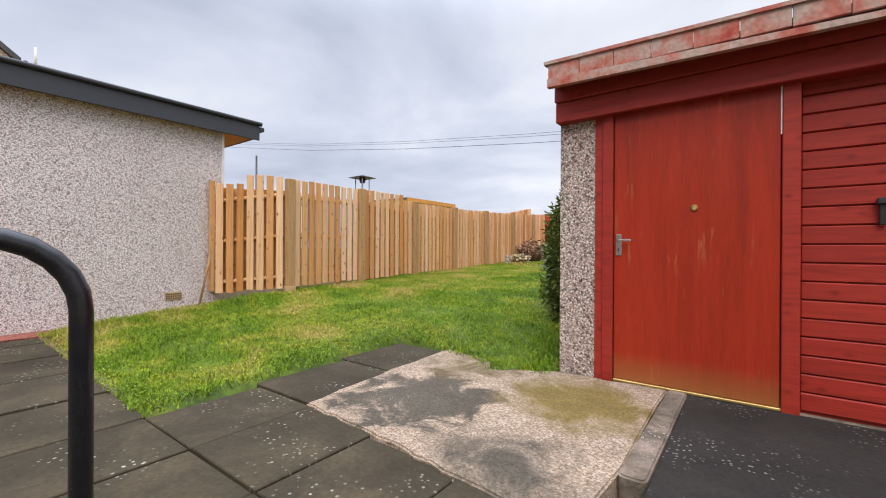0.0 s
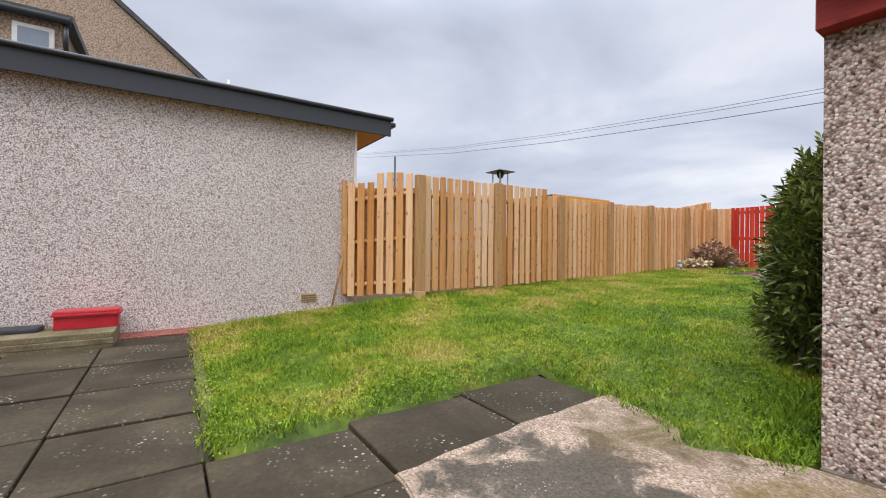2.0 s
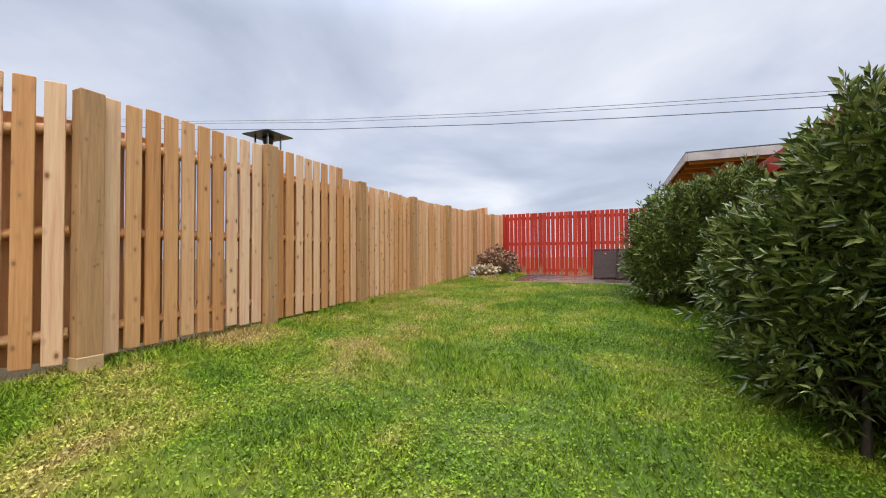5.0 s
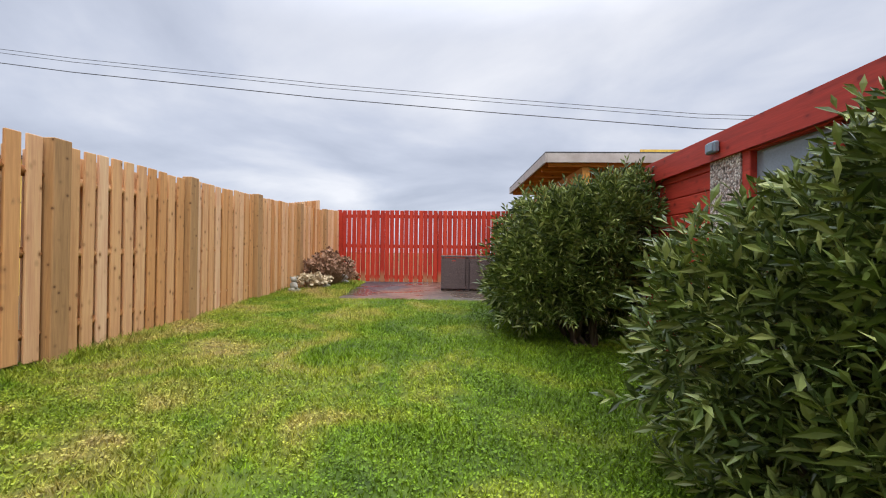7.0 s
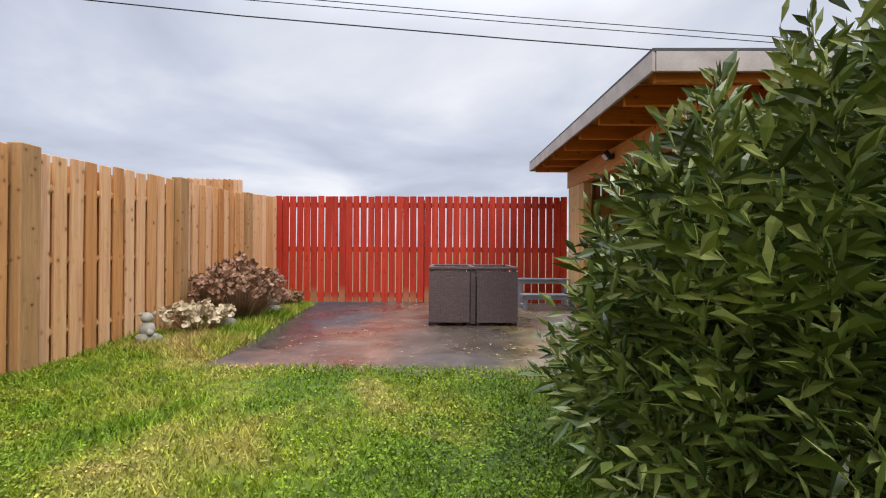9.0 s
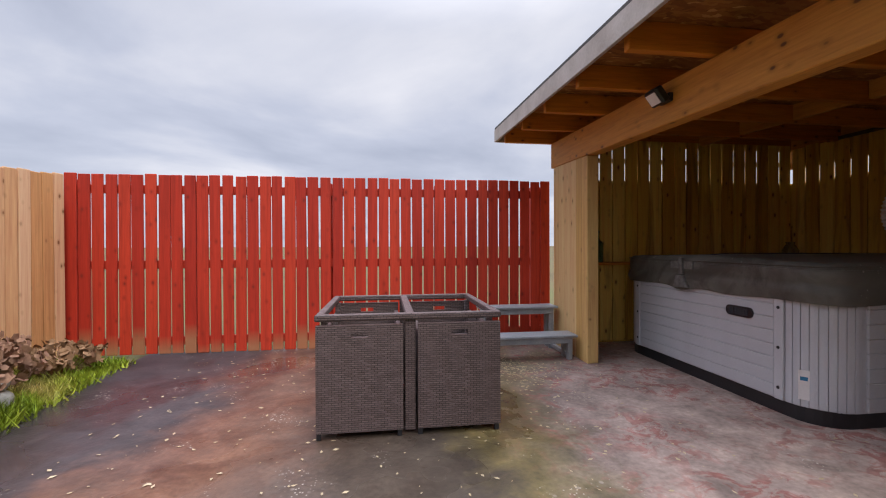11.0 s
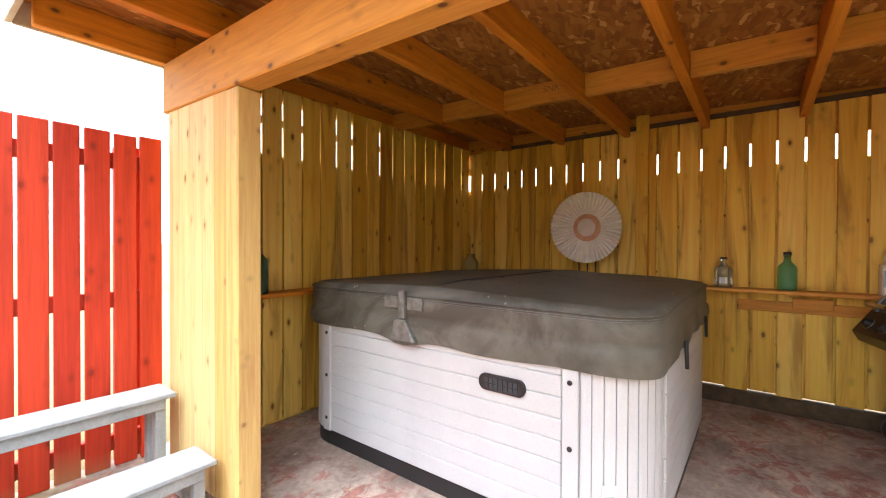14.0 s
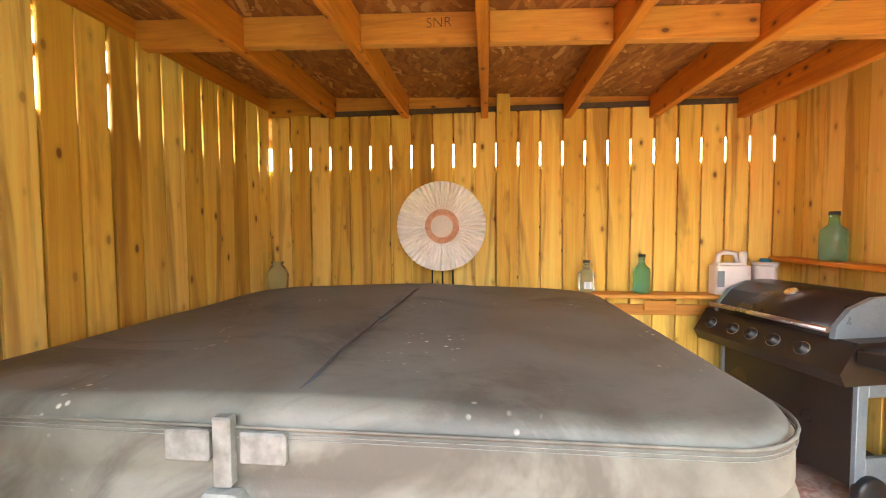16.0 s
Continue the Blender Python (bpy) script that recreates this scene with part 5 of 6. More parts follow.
# ---- hot tub ----
def hot_tub():
    x0, y0, x1, y1 = -0.42, 11.50, 1.30, 13.41
    t = thing("hot_tub", (x0, y0, FZ), "grey-panelled hot tub with dark padded vinyl cover", "hot tub")
    W, D = x1 - x0, y1 - y0
    part("base", prism(round_rect(0.015, 0.015, W - .015, D - .015, 0.2, 8), 0, 0.09), black_trim, t, "black plastic base")
    cab = part("cabinet", prism(round_rect(0.01, 0.01, W - .01, D - .01, 0.22, 10), 0.085, 0.74), tub_grey, t)
    front = mesh_of("panel", boxes((-0.006, 0, 0, 0.012, D - 0.52, 0.0795), bevel=0.004), tub_grey)
    for i in range(8):
        piece("panel", front, cab, (0.004, 0.30, 0.09 + i * 0.081))
    side = mesh_of("panel", boxes((0, -0.006, 0, W - 0.5, 0.012, 0.0795), bevel=0.004), tub_grey)
    for i in range(8):
        piece("panel", side, cab, (0.27, 0.004, 0.09 + i * 0.081))
    # fluted corner mouldings
    for cx, cy, a0 in ((0.23, 0.23, 180), (0.23, D - 0.23, 90)):
        bm = bm_new()
        for k in range(9):
            ends = [radians(a0 + 10 * k + g) for g in (0.5, 5.0, 9.5)]
            rows = [[bm.verts.new((cx + r * math.cos(a), cy + r * math.sin(a), z)) for a in ends] for r, z in ((0.221, 0.088), (0.229, 0.092), (0.229, 0.734), (0.221, 0.738))]
            for p, q in zip(rows, rows[1:]):
                for i in (0, 1):
                    bm.faces.new((p[i], p[i + 1], q[i + 1], q[i]))
            for i, e in ((0, 0.5), (2, 9.5)):
                a = radians(a0 + 10 * k + e)
                lo, hi = (bm.verts.new((cx + 0.219 * math.cos(a), cy + 0.219 * math.sin(a), z)) for z in (0.09, 0.736))
                bm.faces.new((lo, rows[1][i], rows[2][i], hi) if i else (rows[1][i], lo, hi, rows[2][i]))
        part("corner_moulding", bm, tub_grey, cab)
    for y in (0.265, D - 0.245):
        part("panel_edge", boxes((-0.01, y - 0.03, 0.088, 0.01, y + 0.03, 0.738), bevel=0.004), tub_grey, cab)
        for z in (0.16, 0.40, 0.64):
            sc = lathe([(0.010, 0), (0.010, 0.003), (0.006, 0.005)], 10)
            bmesh.ops.rotate(sc, verts=sc.verts, matrix=Matrix.Rotation(radians(-90), 3, "Y"))
            part("screw", sc, black_trim, cab, "", (-0.010, y, z))
    # vent
    vy0, vy1, vz = 0.44, 0.65, 0.575
    v = part("vent", vent_body(vy0, vy1, vz), black_trim, cab, "black plastic vent grille")
    bm = bm_new()
    for k in range(2):
        for j in range(7):
            add_box(bm, -0.018, vy0 + 0.03 + j * 0.022, vz - 0.022 + k * 0.023, -0.0142, vy0 + 0.048 + j * 0.022, vz - 0.002 + k * 0.023)
    part("grille_bar", bm, grey_trim, v)
    lab = part("notice", boxes((-0.002, -0.002, 0.13, 0.002, 0.05, 0.30)), white_plastic, cab, "small white printed label", (0.035, 0.115, 0))
    lab.rotation_euler = (0, 0, radians(40))
    part("print_bar", boxes((-0.0026, 0.008, 0.24, -0.002, 0.042, 0.262)), blue_plastic, lab)
    # cover: two padded halves, stitched skirt
    cov = part("cover", cover_body(-0.014, -0.014, W + 0.014, D + 0.014), vinyl, t, "dark padded vinyl cover folded at the middle", (0, 0, 0.03))
    part("piping", tube([(*p, 0.865) for p in round_rect(-0.016, -0.016, W + 0.016, D + 0.016, 0.2, 8)] + [(W + 0.016, D + 0.016 - 0.2, 0.865)], 0.004, 5), vinyl, cov)
    fy = 1.07
    part("fold_seam", tube([(0.03, 0.96, 0.906), (0.3, 0.96, 0.922), (W / 2, 0.96, 0.918), (W - 0.3, 0.96, 0.915), (W - 0.03, 0.96, 0.898)], 0.0035, 6), grey_trim, cov, "creased fold line")
    for z in (0.853, 0.845):
        part("stitching", tube([(*p, z) for p in round_rect(-0.0165, -0.0165, W + 0.0165, D + 0.0165, 0.2, 8)] + [(W + 0.0165, D + 0.0165 - 0.2, z)], 0.001, 4), worn_vinyl, cov, "pale stitching line")
    for sb in ((-0.03, fy - 0.12, 0.80, -0.012, fy - 0.03, 0.86), (-0.03, fy + 0.03, 0.80, -0.012, fy + 0.12, 0.86), (-0.038, fy - 0.018, 0.757, -0.012, fy + 0.018, 0.89)):
        part("strap", boxes(sb, bevel=0.004), worn_vinyl, cov, "worn vinyl strap")
    bm = boxes((-0.052, fy - 0.04, 0.655, -0.018, fy + 0.035, 0.752), bevel=0.006)
    for q in bm.verts:
        if q.co.z < 0.7:
            q.co.y = fy - 0.02 + (q.co.y - fy) * 2.0
            q.co.x -= 0.008
    part("flap", bm, worn_vinyl, cov)
    for a, b in (((0.55, -0.03, 0.70), (0.57, -0.032, 0.58)), ((1.35, -0.03, 0.70), (1.36, -0.032, 0.58))):
        part("tie_strap", tube([a, b], 0.009, 6), black_trim, cov)


def vent_body(y0, y1, z):
    bm = prism(round_rect(y0, z - 0.034, y1, z + 0.034, 0.03, 5), 0.0, 0.015, 0.003)
    for v in bm.verts:
        v.co = Vector((-v.co.z, v.co.x, v.co.y))
    bmesh.ops.recalc_face_normals(bm, faces=bm.faces)
    return bm


def cover_body(x0, y0, x1, y1):
    """Rounded slab with a raised, creased middle and a rippling skirt."""
    bm = bm_new()
    ring = round_rect(x0, y0, x1, y1, 0.2, 8)
    dense = []
    for (xa, ya), (xb, yb) in zip(ring, ring[1:] + ring[:1]):
        k = max(int(math.hypot(xb - xa, yb - ya) / 0.06), 1)
        dense += [(xa + (xb - xa) * i / k, ya + (yb - ya) * i / k) for i in range(k)]
    cx, cy = (x0 + x1) / 2, (y0 + y1) / 2 + 0.01
    def top(x, y):
        s = abs(y - cy)
        return 0.885 + 0.03 * max(0, 1 - s / 0.9) - 0.016 * max(0, 1 - s / 0.025) + 0.004 * noise.noise((x * 4, y * 4, 1))
    levels = [(1.000, 0.655), (1.010, 0.70), (1.004, 0.745), (0.996, 0.765), (1.002, 0.775), (1.0, 0.85), (0.985, 0.878)]
    rings = []
    for f, z in levels:
        row = []
        for i, (x, y) in enumerate(dense):
            rip = 0.012 * noise.noise((x * 6, y * 6, z * 9)) if z < 0.75 else 0.003 * noise.noise((x * 9, y * 9, z * 9))
            low = 0.02 * noise.noise((x * 2.5, y * 2.5, 7)) if z < 0.66 else 0
            g = f + rip
            if z < 0.76:
                near = math.exp(-((y - 1.06) / 0.11) ** 2) if x < cx else 0.0
                fold = abs(math.sin(5.2 * math.atan2(y - cy, x - cx) * 2.0 + z * 30)) * 0.012
                corner = max(0, 1 - (min(abs(x - x0), abs(x - x1)) + min(abs(y - y0), abs(y - y1))) / 0.4)
                g += 0.022 * near * (0.77 - z) / 0.1 + fold * corner
                low -= 0.02 * near if z < 0.66 else 0
            row.append(bm.verts.new((cx + (x - cx) * g, cy + (y - cy) * g, z + low)))
        rings.append(row)
    for f in (0.965, 0.93, 0.85, 0.7, 0.5, 0.3, 0.12):
        rings.append([bm.verts.new((cx + (x - cx) * f, cy + (y - cy) * f, top(cx + (x - cx) * f, cy + (y - cy) * f) - (0.004 if f > .98 else 0))) for x, y in dense])
    n = len(dense)
    for a, b in zip(rings, rings[1:]):
        for k in range(n):
            bm.faces.new((a[k], a[(k + 1) % n], b[(k + 1) % n], b[k])).smooth = True
    bm.faces.new(rings[-1])
    return bm


hot_tub()


# ---- rattan cube set ----
def rattan_set():
    x0, y0, w, d = -3.13, 11.80, 1.0, 0.88
    t = thing("rattan_table", (x0, y0, FZ), "brown rattan cube table frame without its glass top", "table")
    H = 0.655
    part("rim", boxes((0, 0, H - 0.035, w, 0.045, H), (0, d - 0.045, H - 0.035, w, d, H), (0, 0.046, H - 0.035, 0.045, d - 0.046, H), (w - 0.045, 0.046, H - 0.035, w, d - 0.046, H), bevel=0.006), rattan, t)
    part("cross_bar", boxes((w / 2 - 0.025, 0.046, H - 0.035, w / 2 + 0.025, d - 0.046, H - 0.004), bevel=0.004), rattan, t)
    part("centre_post", boxes((w / 2 - 0.03, 0.02, 0.02, w / 2 + 0.03, 0.08, H - 0.036), bevel=0.004), rattan, t)
    part("centre_post", boxes((w / 2 - 0.03, d - 0.08, 0.02, w / 2 + 0.03, d - 0.02, H - 0.036), bevel=0.004), rattan, t)
    for x, y in ((0.02, 0.09), (w - 0.06, 0.09), (0.02, d - 0.13), (w - 0.06, d - 0.13)):
        part("leg", boxes((x, y, 0, x + 0.035, y + 0.035, H - 0.036), bevel=0.003), rattan, t)
    for k, (cx, flip) in enumerate(((0.008, 0), (w / 2 + 0.04, 0), (0.008, 1), (w / 2 + 0.04, 1))):
        c = thing("rattan_chair", (x0 + cx, y0 + (d if flip else 0), FZ), "brown woven rattan chair tucked under the table", "chair", "rattan cube chairs")
        s = -1 if flip else 1
        ww = w / 2 - 0.048
        def yb(a, b):
            return (min(a * s, b * s), max(a * s, b * s))
        a, b = yb(-0.012, 0.022)
        z1 = 0.60
        hz0, hz1, hx0, hx1 = 0.535, 0.565, ww * 0.5 - 0.045, ww * 0.5 + 0.045
        part("backrest", boxes((0, a, 0.04, ww, b, hz0), (0, a, hz1, ww, b, z1), (0, a, hz0, hx0, b, hz1), (hx1, a, hz0, ww, b, hz1)), rattan, c)
        a, b = yb(0.026, 0.40)
        part("seat", boxes((0.02, a, 0.28, ww - 0.02, b, 0.33), bevel=0.006), rattan, c)
        for xa in (0.0, ww - 0.03):
            a, b = yb(0.024, 0.41)
            part("armrest", boxes((xa, a, 0.10, xa + 0.03, b, 0.545), bevel=0.005), rattan, c)
            for yy in (0.0, 0.38):
                a, b = yb(yy, yy + 0.025)
                part("leg", boxes((xa, a, 0, xa + 0.025, b, 0.10 if yy else 0.039), bevel=0.003), black_trim, c)


rattan_set()


# ---- two-step wooden unit ----
def step_unit():
    s = thing("step_bench", (-1.84, 13.02, FZ), "grey painted wooden two-step bench for the tub", "step")
    W = 0.74
    for y0, z, n in ((0.02, 0.225, "tread"), (0.44, 0.42, "tread")):
        part(n, boxes((-0.02, y0, z - 0.022, W + 0.02, y0 + 0.21, z), bevel=0.004), grey_wood, s)
        part("apron", boxes((0.02, y0 + 0.02, z - 0.075, W - 0.02, y0 + 0.04, z - 0.024), bevel=0.003), grey_wood, s)
        for x in (0.015, W - 0.06):
            for yy in (y0 + 0.03, y0 + 0.14):
                part("leg", boxes((x, yy, 0, x + 0.045, yy + 0.045, z - 0.024), bevel=0.004), grey_wood, s)
    for x in (0.02, W - 0.05):
        part("foot_rail", boxes((x, 0.096, 0.02, x + 0.035, 0.60, 0.055), bevel=0.003), grey_wood, s)


step_unit()


# ---- things on the shelves ----
def bottle(at, h, r, material, label, square=False):
    b = thing("bottle", at, label, "bottle", "bottles on the shelf")
    prof = [(r * .94, 0), (r, 0.01), (r, h * .55), (r * .92, h * .63), (r * .4, h * .74), (r * .33, h * .9), (r * .4, h * .905), (r * .4, h * .93)]
    part("body", lathe(prof, 4 if square else 20), material, b)
    part("cap", lathe([(r * .42, h * .932), (r * .42, h), (r * .3, h * 1.005)], 14), black_trim, b)
    if square:
        part("notice", boxes((-r * .78, -r * .45, h * .12, -r * .74, r * .45, h * .34)), white_plastic, b, "pale label")


bottle((1.67, 11.43, 1.446), 0.21, 0.055, clear_glass, "square clear glass bottle with pale label", True)
bottle((1.67, 11.08, 1.446), 0.25, 0.052, green_glass, "blue-green glass bottle with dark cap")
bottle((-0.62, 13.57, 1.446), 0.32, 0.065, green_glass, "large blue-green glass bottle with dark cap")
bottle((1.33, 10.2, 1.681), 0.27, 0.062, green_glass, "blue-green glass bottle with dark cap")


def jar():
    j = thing("glass_jar", (1.62, 13.55, 1.446), "clear glass jar standing in the shelf corner", "jar")
    part("body", lathe([(0.05, 0), (0.07, 0.02), (0.075, 0.11), (0.05, 0.16), (0.035, 0.175), (0.045, 0.20)], 20), clear_glass, j)


jar()


def jerrycan():
    c = thing("jerrycan", (1.66, 10.55, 1.446), "white plastic jerrycan with a moulded handle", "canister")
    part("body", prism(round_rect(-0.06, -0.105, 0.06, 0.105, 0.03, 5), 0, 0.20, 0.02), white_plastic, c)
    part("handle", tube([(0, 0.075, 0.19), (0, 0.07, 0.25), (0, 0.03, 0.265), (0, -0.03, 0.255), (0, -0.045, 0.195)], 0.016, 10), white_plastic, c)
    part("cap", lathe([(0.024, 0.195), (0.024, 0.265), (0.02, 0.27)], 16), white_plastic, c, "", (0, -0.078, 0))
    part("notice", boxes((-0.063, 0.06, 0.05, -0.0605, 0.1, 0.15)), bbq_blue, c)
    f = thing("filter_cartridge", (1.66, 10.34, 1.446), "white pleated filter cartridge with blue cap", "filter")
    part("pleats", lathe([(0.068 if k % 2 else 0.064, 0.012 + 0.17 * k / 16) for k in range(17)], 28), white_plastic, f)
    part("end_plate", lathe([(0.072, 0.184), (0.072, 0.2), (0.03, 0.204)], 24), white_plastic, f)
    part("base_plate", lathe([(0.072, 0), (0.072, 0.011)], 24), white_plastic, f)
    part("knob", lathe([(0.03, 0.205), (0.028, 0.222), (0.02, 0.226)], 16), blue_plastic, f, "blue knob")


jerrycan()


def wall_plate():
    t = thing("decorative_disc", (1.62, 12.385, 1.446), "silver ribbed disc with copper centre on a black stand", "ornament")
    R = 0.295
    def disc(r0, r1, dep0, dep1, seg, ribs):
        bm = bm_new(); rows = []
        for j in range(7):
            f = j / 6; r = r0 + (r1 - r0) * f
            rows.append([bm.verts.new((-(dep0 + (dep1 - dep0) * f ** 2) + (0.013 if k % 2 else -0.004) * ribs * (0.3 + f), r * math.sin(2 * math.pi * k / seg), r * math.cos(2 * math.pi * k / seg))) for k in range(seg)])
        for a, b in zip(rows, rows[1:]):
            for k in range(seg):
                bm.faces.new((a[k], b[k], b[(k + 1) % seg], a[(k + 1) % seg]))
        return bm
    z = 0.44
    part("rim", disc(0.115, R, 0.0, 0.055, 104, 1.0), silver, t, "", (0, 0, z))
    part("copper_ring", disc(0.075, 0.116, 0.008, 0.002, 120, 0.6), copper, t, "copper inner ring", (0, 0, z))
    bm = bm_new()
    for ring_r in range(7):
        for k in range(max(6 * ring_r, 1)):
            a = 2 * math.pi * k / max(6 * ring_r, 1)
            q = bmesh.ops.create_icosphere(bm, subdivisions=1, radius=0.0072)
            bmesh.ops.translate(bm, verts=q["verts"], vec=(-0.012, 0.0115 * ring_r * math.sin(a), 0.0115 * ring_r * math.cos(a)))
    part("hub", bm, silver, t, "beaded silver centre", (0, 0, z))
    bk = lathe([(0.08, 0), (0.08, 0.008)], 24)
    bmesh.ops.rotate(bk, verts=bk.verts, matrix=Matrix.Rotation(radians(-90), 3, "Y"))
    part("hub_plate", bk, copper, t, "", (0, 0, z))
    part("base", boxes((-0.06, -0.155, 0, 0.06, 0.155, 0.04), bevel=0.004), black_trim, t, "black stand")
    for y in (-0.07, 0.0, 0.07):
        part("rod", tube([(0.02, y, 0.04), (0.02, y, 0.36)], 0.006, 8), black_trim, t)


wall_plate()


# ---- gas barbecue ----
def barbecue():
    b = thing("barbecue", (1.31, 10.36, FZ), "black gas barbecue with steel trim and four knobs", "barbecue", rz=0)
    b.rotation_euler = (0, 0, radians(-76))
    b.scale = (1, 1, 0.95)
    part("front_panel", boxes((-0.20, -0.415, 0.09, -0.18, 0.295, 0.60), bevel=0.004), bbq_black, b)
    part("bottom_tray", boxes((-0.178, -0.415, 0.09, 0.22, 0.295, 0.115), bevel=0.004), bbq_black, b)
    for y in (-0.44, 0.297):
        part("side_frame", boxes((-0.205, y, 0.04, -0.15, y + 0.023, 0.60), (0.17, y, 0.04, 0.225, y + 0.023, 0.60), (-0.149, y, 0.53, 0.169, y + 0.023, 0.60), (-0.149, y, 0.09, 0.169, y + 0.023, 0.24), bevel=0.003), bbq_blue, b, "grey-blue steel side frame")
    cp = bm_new()
    pts = [(-0.30, 0.60), (-0.33, 0.66), (-0.24, 0.80), (0.2, 0.80), (0.2, 0.60)]
    a = [cp.verts.new((x, -0.46, z)) for x, z in pts]; c = [cp.verts.new((x, 0.40, z)) for x, z in pts]
    cp.faces.new(a); cp.faces.new(c[::-1])
    for i in range(5):
        j = (i + 1) % 5
        cp.faces.new((a[j], a[i], c[i], c[j]))
    bmesh.ops.recalc_face_normals(cp, faces=cp.faces)
    panel = part("control_panel", cp, bbq_black, b)
    for k, y in enumerate((0.30, 0.14, 0.02, -0.11, -0.26)):
        kn = lathe([(0.034, 0), (0.034, 0.006), (0.024, 0.008), (0.022, 0.03), (0.018, 0.033)], 18)
        bmesh.ops.rotate(kn, verts=kn.verts, matrix=Matrix.Rotation(radians(-57), 3, "Y"))
        ko = part("knob", kn, black_trim, panel, "", (-0.292, y, 0.722))
        rg = lathe([(0.037, 0.0), (0.037, 0.004)], 20)
        bmesh.ops.rotate(rg, verts=rg.verts, matrix=Matrix.Rotation(radians(-57), 3, "Y"))
        part("bezel", rg, chrome, ko, "steel ring")
    # domed lid
    lid = bm_new()
    prof = [(-0.26, 0.80), (-0.25, 0.86), (-0.18, 0.94), (-0.06, 0.99), (0.08, 1.0), (0.18, 0.96), (0.22, 0.88), (0.22, 0.80)]
    a = [lid.verts.new((x, -0.36, z)) for x, z in prof]; c = [lid.verts.new((x, 0.28, z)) for x, z in prof]
    lid.faces.new(a); lid.faces.new(c[::-1])
    for i in range(8):
        j = (i + 1) % 8
        lid.faces.new((a[j], a[i], c[i], c[j])).smooth = True
    bmesh.ops.recalc_face_normals(lid, faces=lid.faces)
    lo = part("lid", lid, bbq_black, b)
    for y in (-0.385, 0.281):
        q = bm_new()
        a = [q.verts.new((x * 1.04, y, z)) for x, z in prof]; c = [q.verts.new((x * 1.04, y + 0.024, z)) for x, z in prof]
        q.faces.new(a); q.faces.new(c[::-1])
        for i in range(8):
            j = (i + 1) % 8
            q.faces.new((a[j], a[i], c[i], c[j]))
        bmesh.ops.recalc_face_normals(q, faces=q.faces)
        part("lid_end", q, bbq_blue, lo, "grey-blue steel lid end")
    part("lid_handle", tube([(-0.30, 0.30, 0.845), (-0.30, -0.38, 0.845)], 0.014, 10), chrome, lo, "steel bar handle")
    g = lathe([(0.032, 0), (0.032, 0.008), (0.026, 0.012)], 20)
    bmesh.ops.rotate(g, verts=g.verts, matrix=Matrix.Rotation(radians(-30), 3, "Y"))
    part("gauge", g, chrome, lo, "round steel thermometer", (-0.115, -0.04, 0.968))
    part("side_shelf", boxes((-0.26, -0.80, 0.70, 0.18, -0.462, 0.78), bevel=0.01), bbq_black, b)
    part("side_shelf", boxes((-0.2, 0.401, 0.74, 0.18, 0.415, 0.78), bevel=0.01), bbq_black, b)
    for y in (0.33, -0.45):
        wb = lathe([(0.02, -0.022), (0.075, -0.022), (0.08, -0.012), (0.08, 0.012), (0.075, 0.022), (0.02, 0.022)], 22)
        bmesh.ops.rotate(wb, verts=wb.verts, matrix=Matrix.Rotation(radians(90), 3, "X"))
        wh = part("wheel", wb, black_trim, b, "", (-0.14, y, 0.08))
    part("axle", tube([(-0.14, 0.31, 0.08), (-0.14, -0.43, 0.08)], 0.008), chrome, b)


barbecue()


# ---- beyond the fences ----
def heater():
    h = thing("patio_heater", (-6.45, 6.05, land(-5.8, 6)), "black pyramid-capped patio heater behind the fence", "heater")
    z = 2.55 - land(-5.8, 6)
    bm = bm_new()
    b = [bm.verts.new((x, y, z)) for x, y in ((-.2, -.2), (.2, -.2), (.2, .2), (-.2, .2))]
    b2 = [bm.verts.new((x, y, z + .012)) for x, y in ((-.2, -.2), (.2, -.2), (.2, .2), (-.2, .2))]
    t = bm.verts.new((0, 0, z + 0.075))
    bm.faces.new(b[::-1])
    for i in range(4):
        bm.faces.new((b2[i], b2[(i + 1) % 4], t)); bm.faces.new((b[i], b[(i + 1) % 4], b2[(i + 1) % 4], b2[i]))
    part("cap", bm, black_trim, h)
    for x, y in ((-.1, -.1), (.1, -.1), (.1, .1), (-.1, .1)):
        part("strut", boxes((x - .008, y - .008, 0.9, x + .008, y + .008, z)), chrome, h)
    part("burner", lathe([(0.05, z - 0.1), (0.07, z - 0.04), (0.07, z - 0.01)], 12), black_trim, h)
    part("body", boxes((-.2, -.2, 0, .2, .2, 0.9), bevel=0.02), black_trim, h)


heater()


def neighbour_shed():
    s = thing("neighbour_shed", (-9.0, 10.3, 0.0), "low yellow timber shed behind the fence", "shed")
    part("wall", boxes((-1.5, 0, 0, 0, 2.6, 2.70)), hut_wood, s)
    part("roof", boxes((-1.6, -0.05, 2.70, 0.06, 2.7, 2.75)), felt, s)
    part("fascia", boxes((0.061, -0.05, 2.62, 0.085, 2.7, 2.755)), hut_wood_y, s)


neighbour_shed()


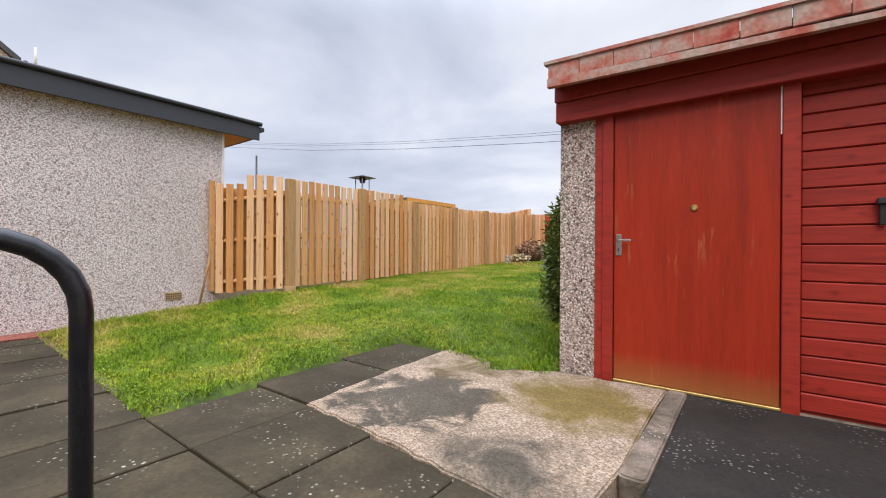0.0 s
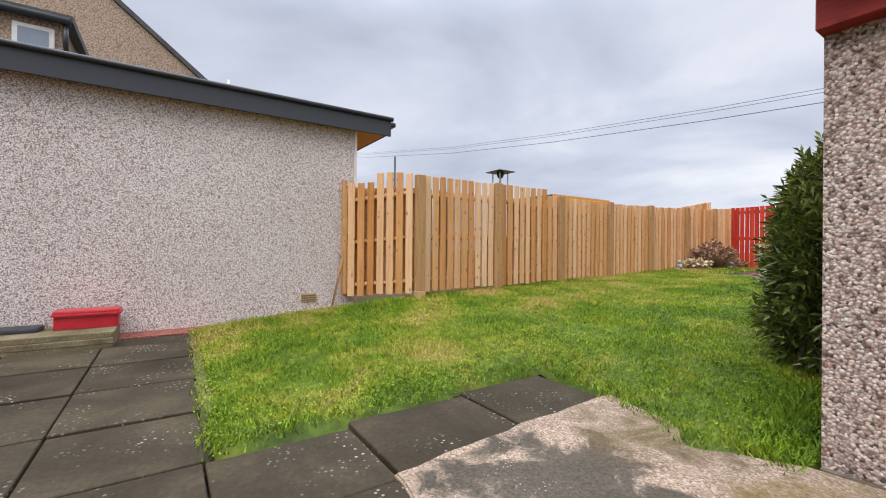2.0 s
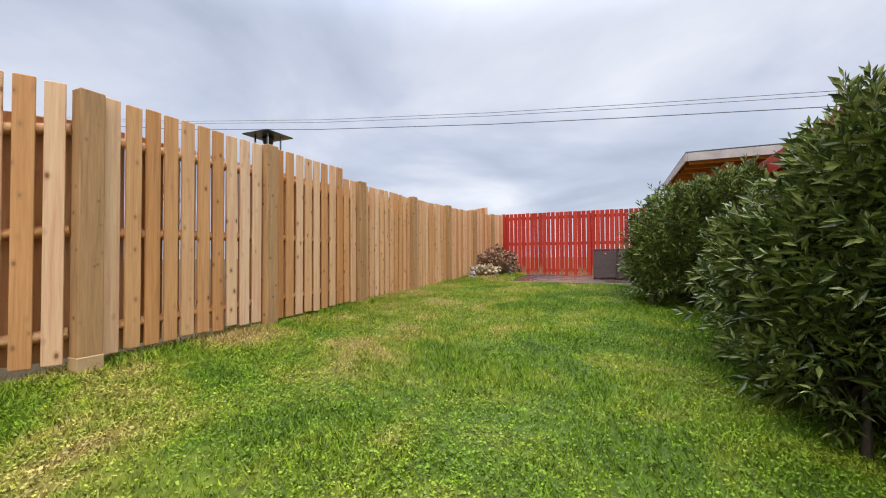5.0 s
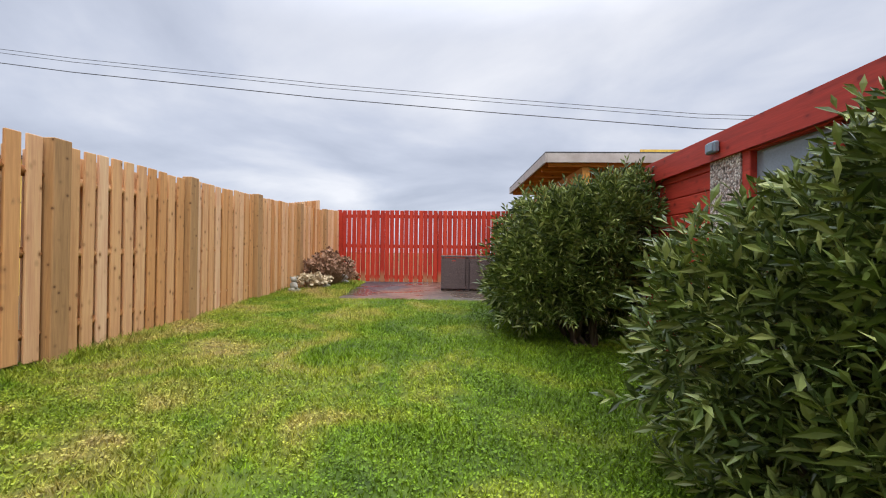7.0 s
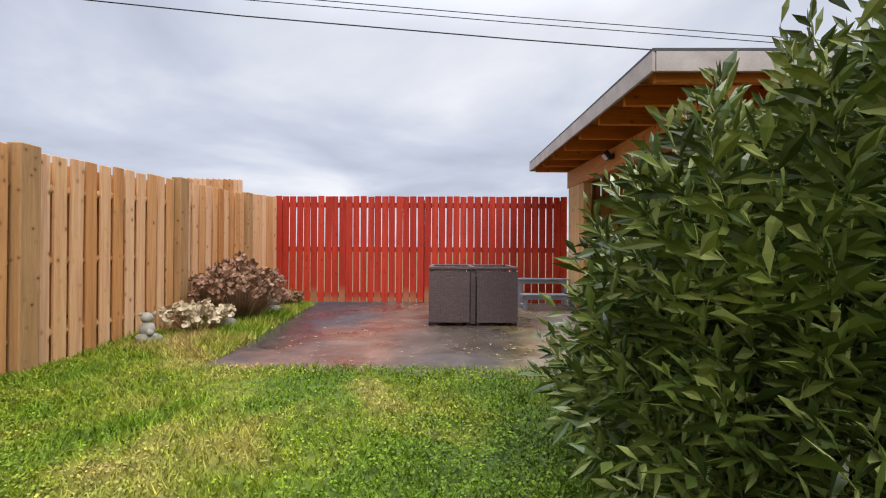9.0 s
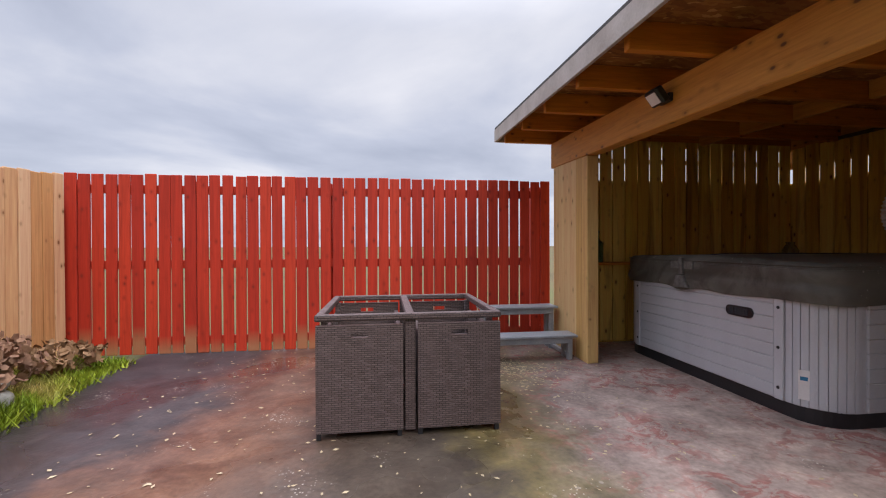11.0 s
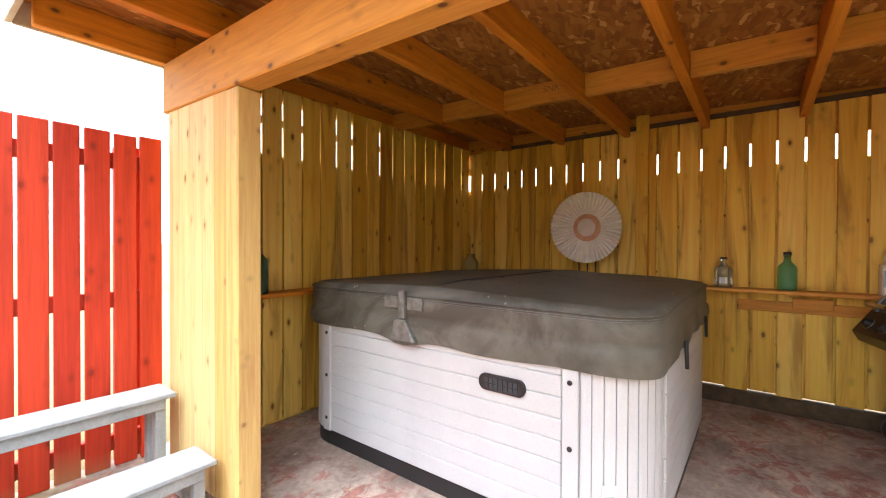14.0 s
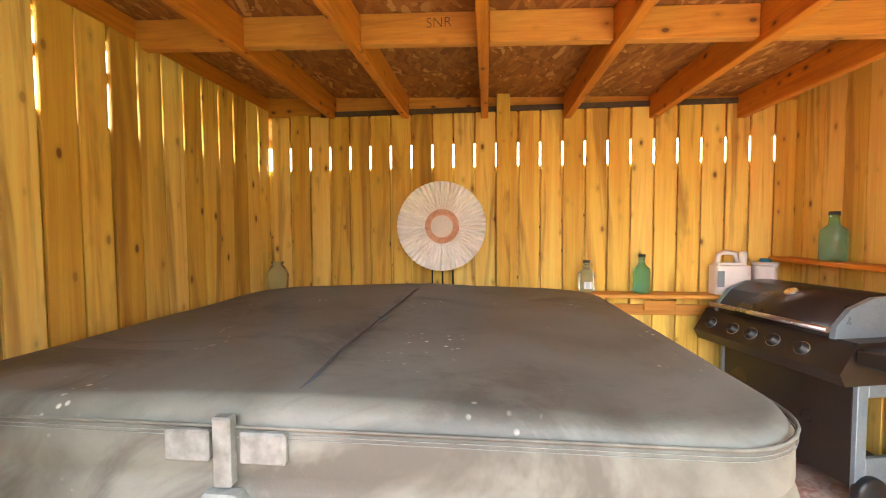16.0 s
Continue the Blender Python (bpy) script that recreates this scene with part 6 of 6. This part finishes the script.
def bare_tree():
    rng = random.Random(9)
    t = thing("bare_sapling", (-11.5, 8.2, 0), "leafless sapling with thin upright twigs", "tree")
    bm = bm_new()
    add_tube(bm, [(0, 0, 0), (0.05, 0.02, 1.5), (0, 0, 2.6)], 0.04, 6, 0.012)
    for k in range(14):
        z = rng.uniform(1.2, 2.5); a = rng.uniform(0, 6.28); r = rng.uniform(.15, .5)
        add_tube(bm, [(0, 0, z), (r * .6 * math.cos(a), r * .6 * math.sin(a), z + .4), (r * math.cos(a), r * math.sin(a), z + rng.uniform(.7, 1.2))], 0.012, 4, 0.003)
    part("branches", bm, bark, t)
    p = thing("flag_pole", (-8.6, 4.9, 0), "thin grey pole standing behind the fence", "pole")
    part("pole", tube([(0, 0, 0), (0, 0, 3.1)], 0.02, 8), black_trim, p)


bare_tree()


def wires():
    for dz, dy, r in ((0.0, 0.0, 0.009), (0.22, 0.0, 0.006), (0.31, 0.02, 0.006)):
        pts = [(-46, 12.7 + dy, 11.2 + dz), (-28.5, 12.7 + dy, 7.7 + dz), (-17.7, 12.7 + dy, 5.96 + dz), (-11.2, 12.7 + dy, 5.13 + dz), (-5.7, 12.7 + dy, 4.56 + dz), (-2.1, 12.7 + dy, 4.25 + dz), (2.1, 12.7 + dy, 3.92 + dz), (7.5, 12.7 + dy, 3.75 + dz), (34, 12.7 + dy, 4.8 + dz)]
        w = thing("overhead_cable", pts[0], "thin black overhead service cable", "cable", "overhead cables")
        o = Vector(pts[0])
        part("cable", tube([Vector(p) - o for p in pts], r, 5), black_trim, w)
    for x, y, z in ((-46, 13.0, 11.5), (34, 13.0, 5.1)):
        p = thing("cable_pole", (x, y, 0), "wooden pole carrying the overhead cables", "pole", "cable poles")
        part("pole", tube([(0, 0, -0.2), (0, 0, z + 0.3)], 0.12, 10, 0.09), bark, p)
        part("cross_arm", boxes((-0.06, -0.45, z - 0.45, 0.06, 0.5, z - 0.36)), bark, p)


wires()


# ---- house wall behind the camera ----
structure("wall_house", boxes((-6.2, -6.3, -0.1, 6, -6.0, 5)), harling, "plain harled house wall closing the yard", "wall")


# ---- paving slabs, last ----
def paving():
    rng = random.Random(6)
    pv = tagged(new("pavement"), "dark concrete paving slabs with pale lichen spots", "pavement", kind="structure")
    xs = [-6.0 + 0.0, -5.62, -4.88, -4.14, -3.40, -2.70, -2.08, -1.47, -0.86, -0.25, 0.36, 0.97, 1.6, 2.3]
    ys = [-3.2, -2.5, -1.8, -1.1, -0.42, 0.26, 0.94, 1.66]
    def slab(x0, y0, x1, y1):
        z = 0.062 + rng.uniform(-.004, .004) + max(0, (-2.7 - x0)) * 0.008
        me = mesh_of("slab", boxes((x0 + .006, y0 + .006, z - 0.06, x1 - .006, y1 - .006, z), bevel=0.005), slab_mat)
        ob = new("slab", me); ob.parent = pv
        ob.rotation_euler = (radians(rng.uniform(-.15, .15)), radians(rng.uniform(-.1, .1)), 0)
    for i in range(len(xs) - 1):
        for j in range(len(ys) - 1):
            if ys[j] >= 0.9 and xs[i] < -2.75:
                continue
            top = ys[j + 1]
            if xs[i] < -2.75 and top > 0.9:
                top += 0.02 * (-2.7 - xs[i])
            slab(xs[i], ys[j], xs[i + 1], top if not (ys[j] > 0.9 and xs[i] > -2.0) else top - 0.06 - 0.02 * (i - 6))
    slab(-2.78, 1.67, -2.1, 2.5)
    slab(-2.84, 2.51, -2.2, 3.30)
    part("bedding", boxes((-6.0, -3.2, -0.1, 2.3, 0.9, 0.0), (-2.8, 0.9, -0.1, 2.3, 1.6, 0.0), (-2.8, 1.6, -0.1, -2.1, 3.3, 0.0)), wet_earth, pv)


paving()
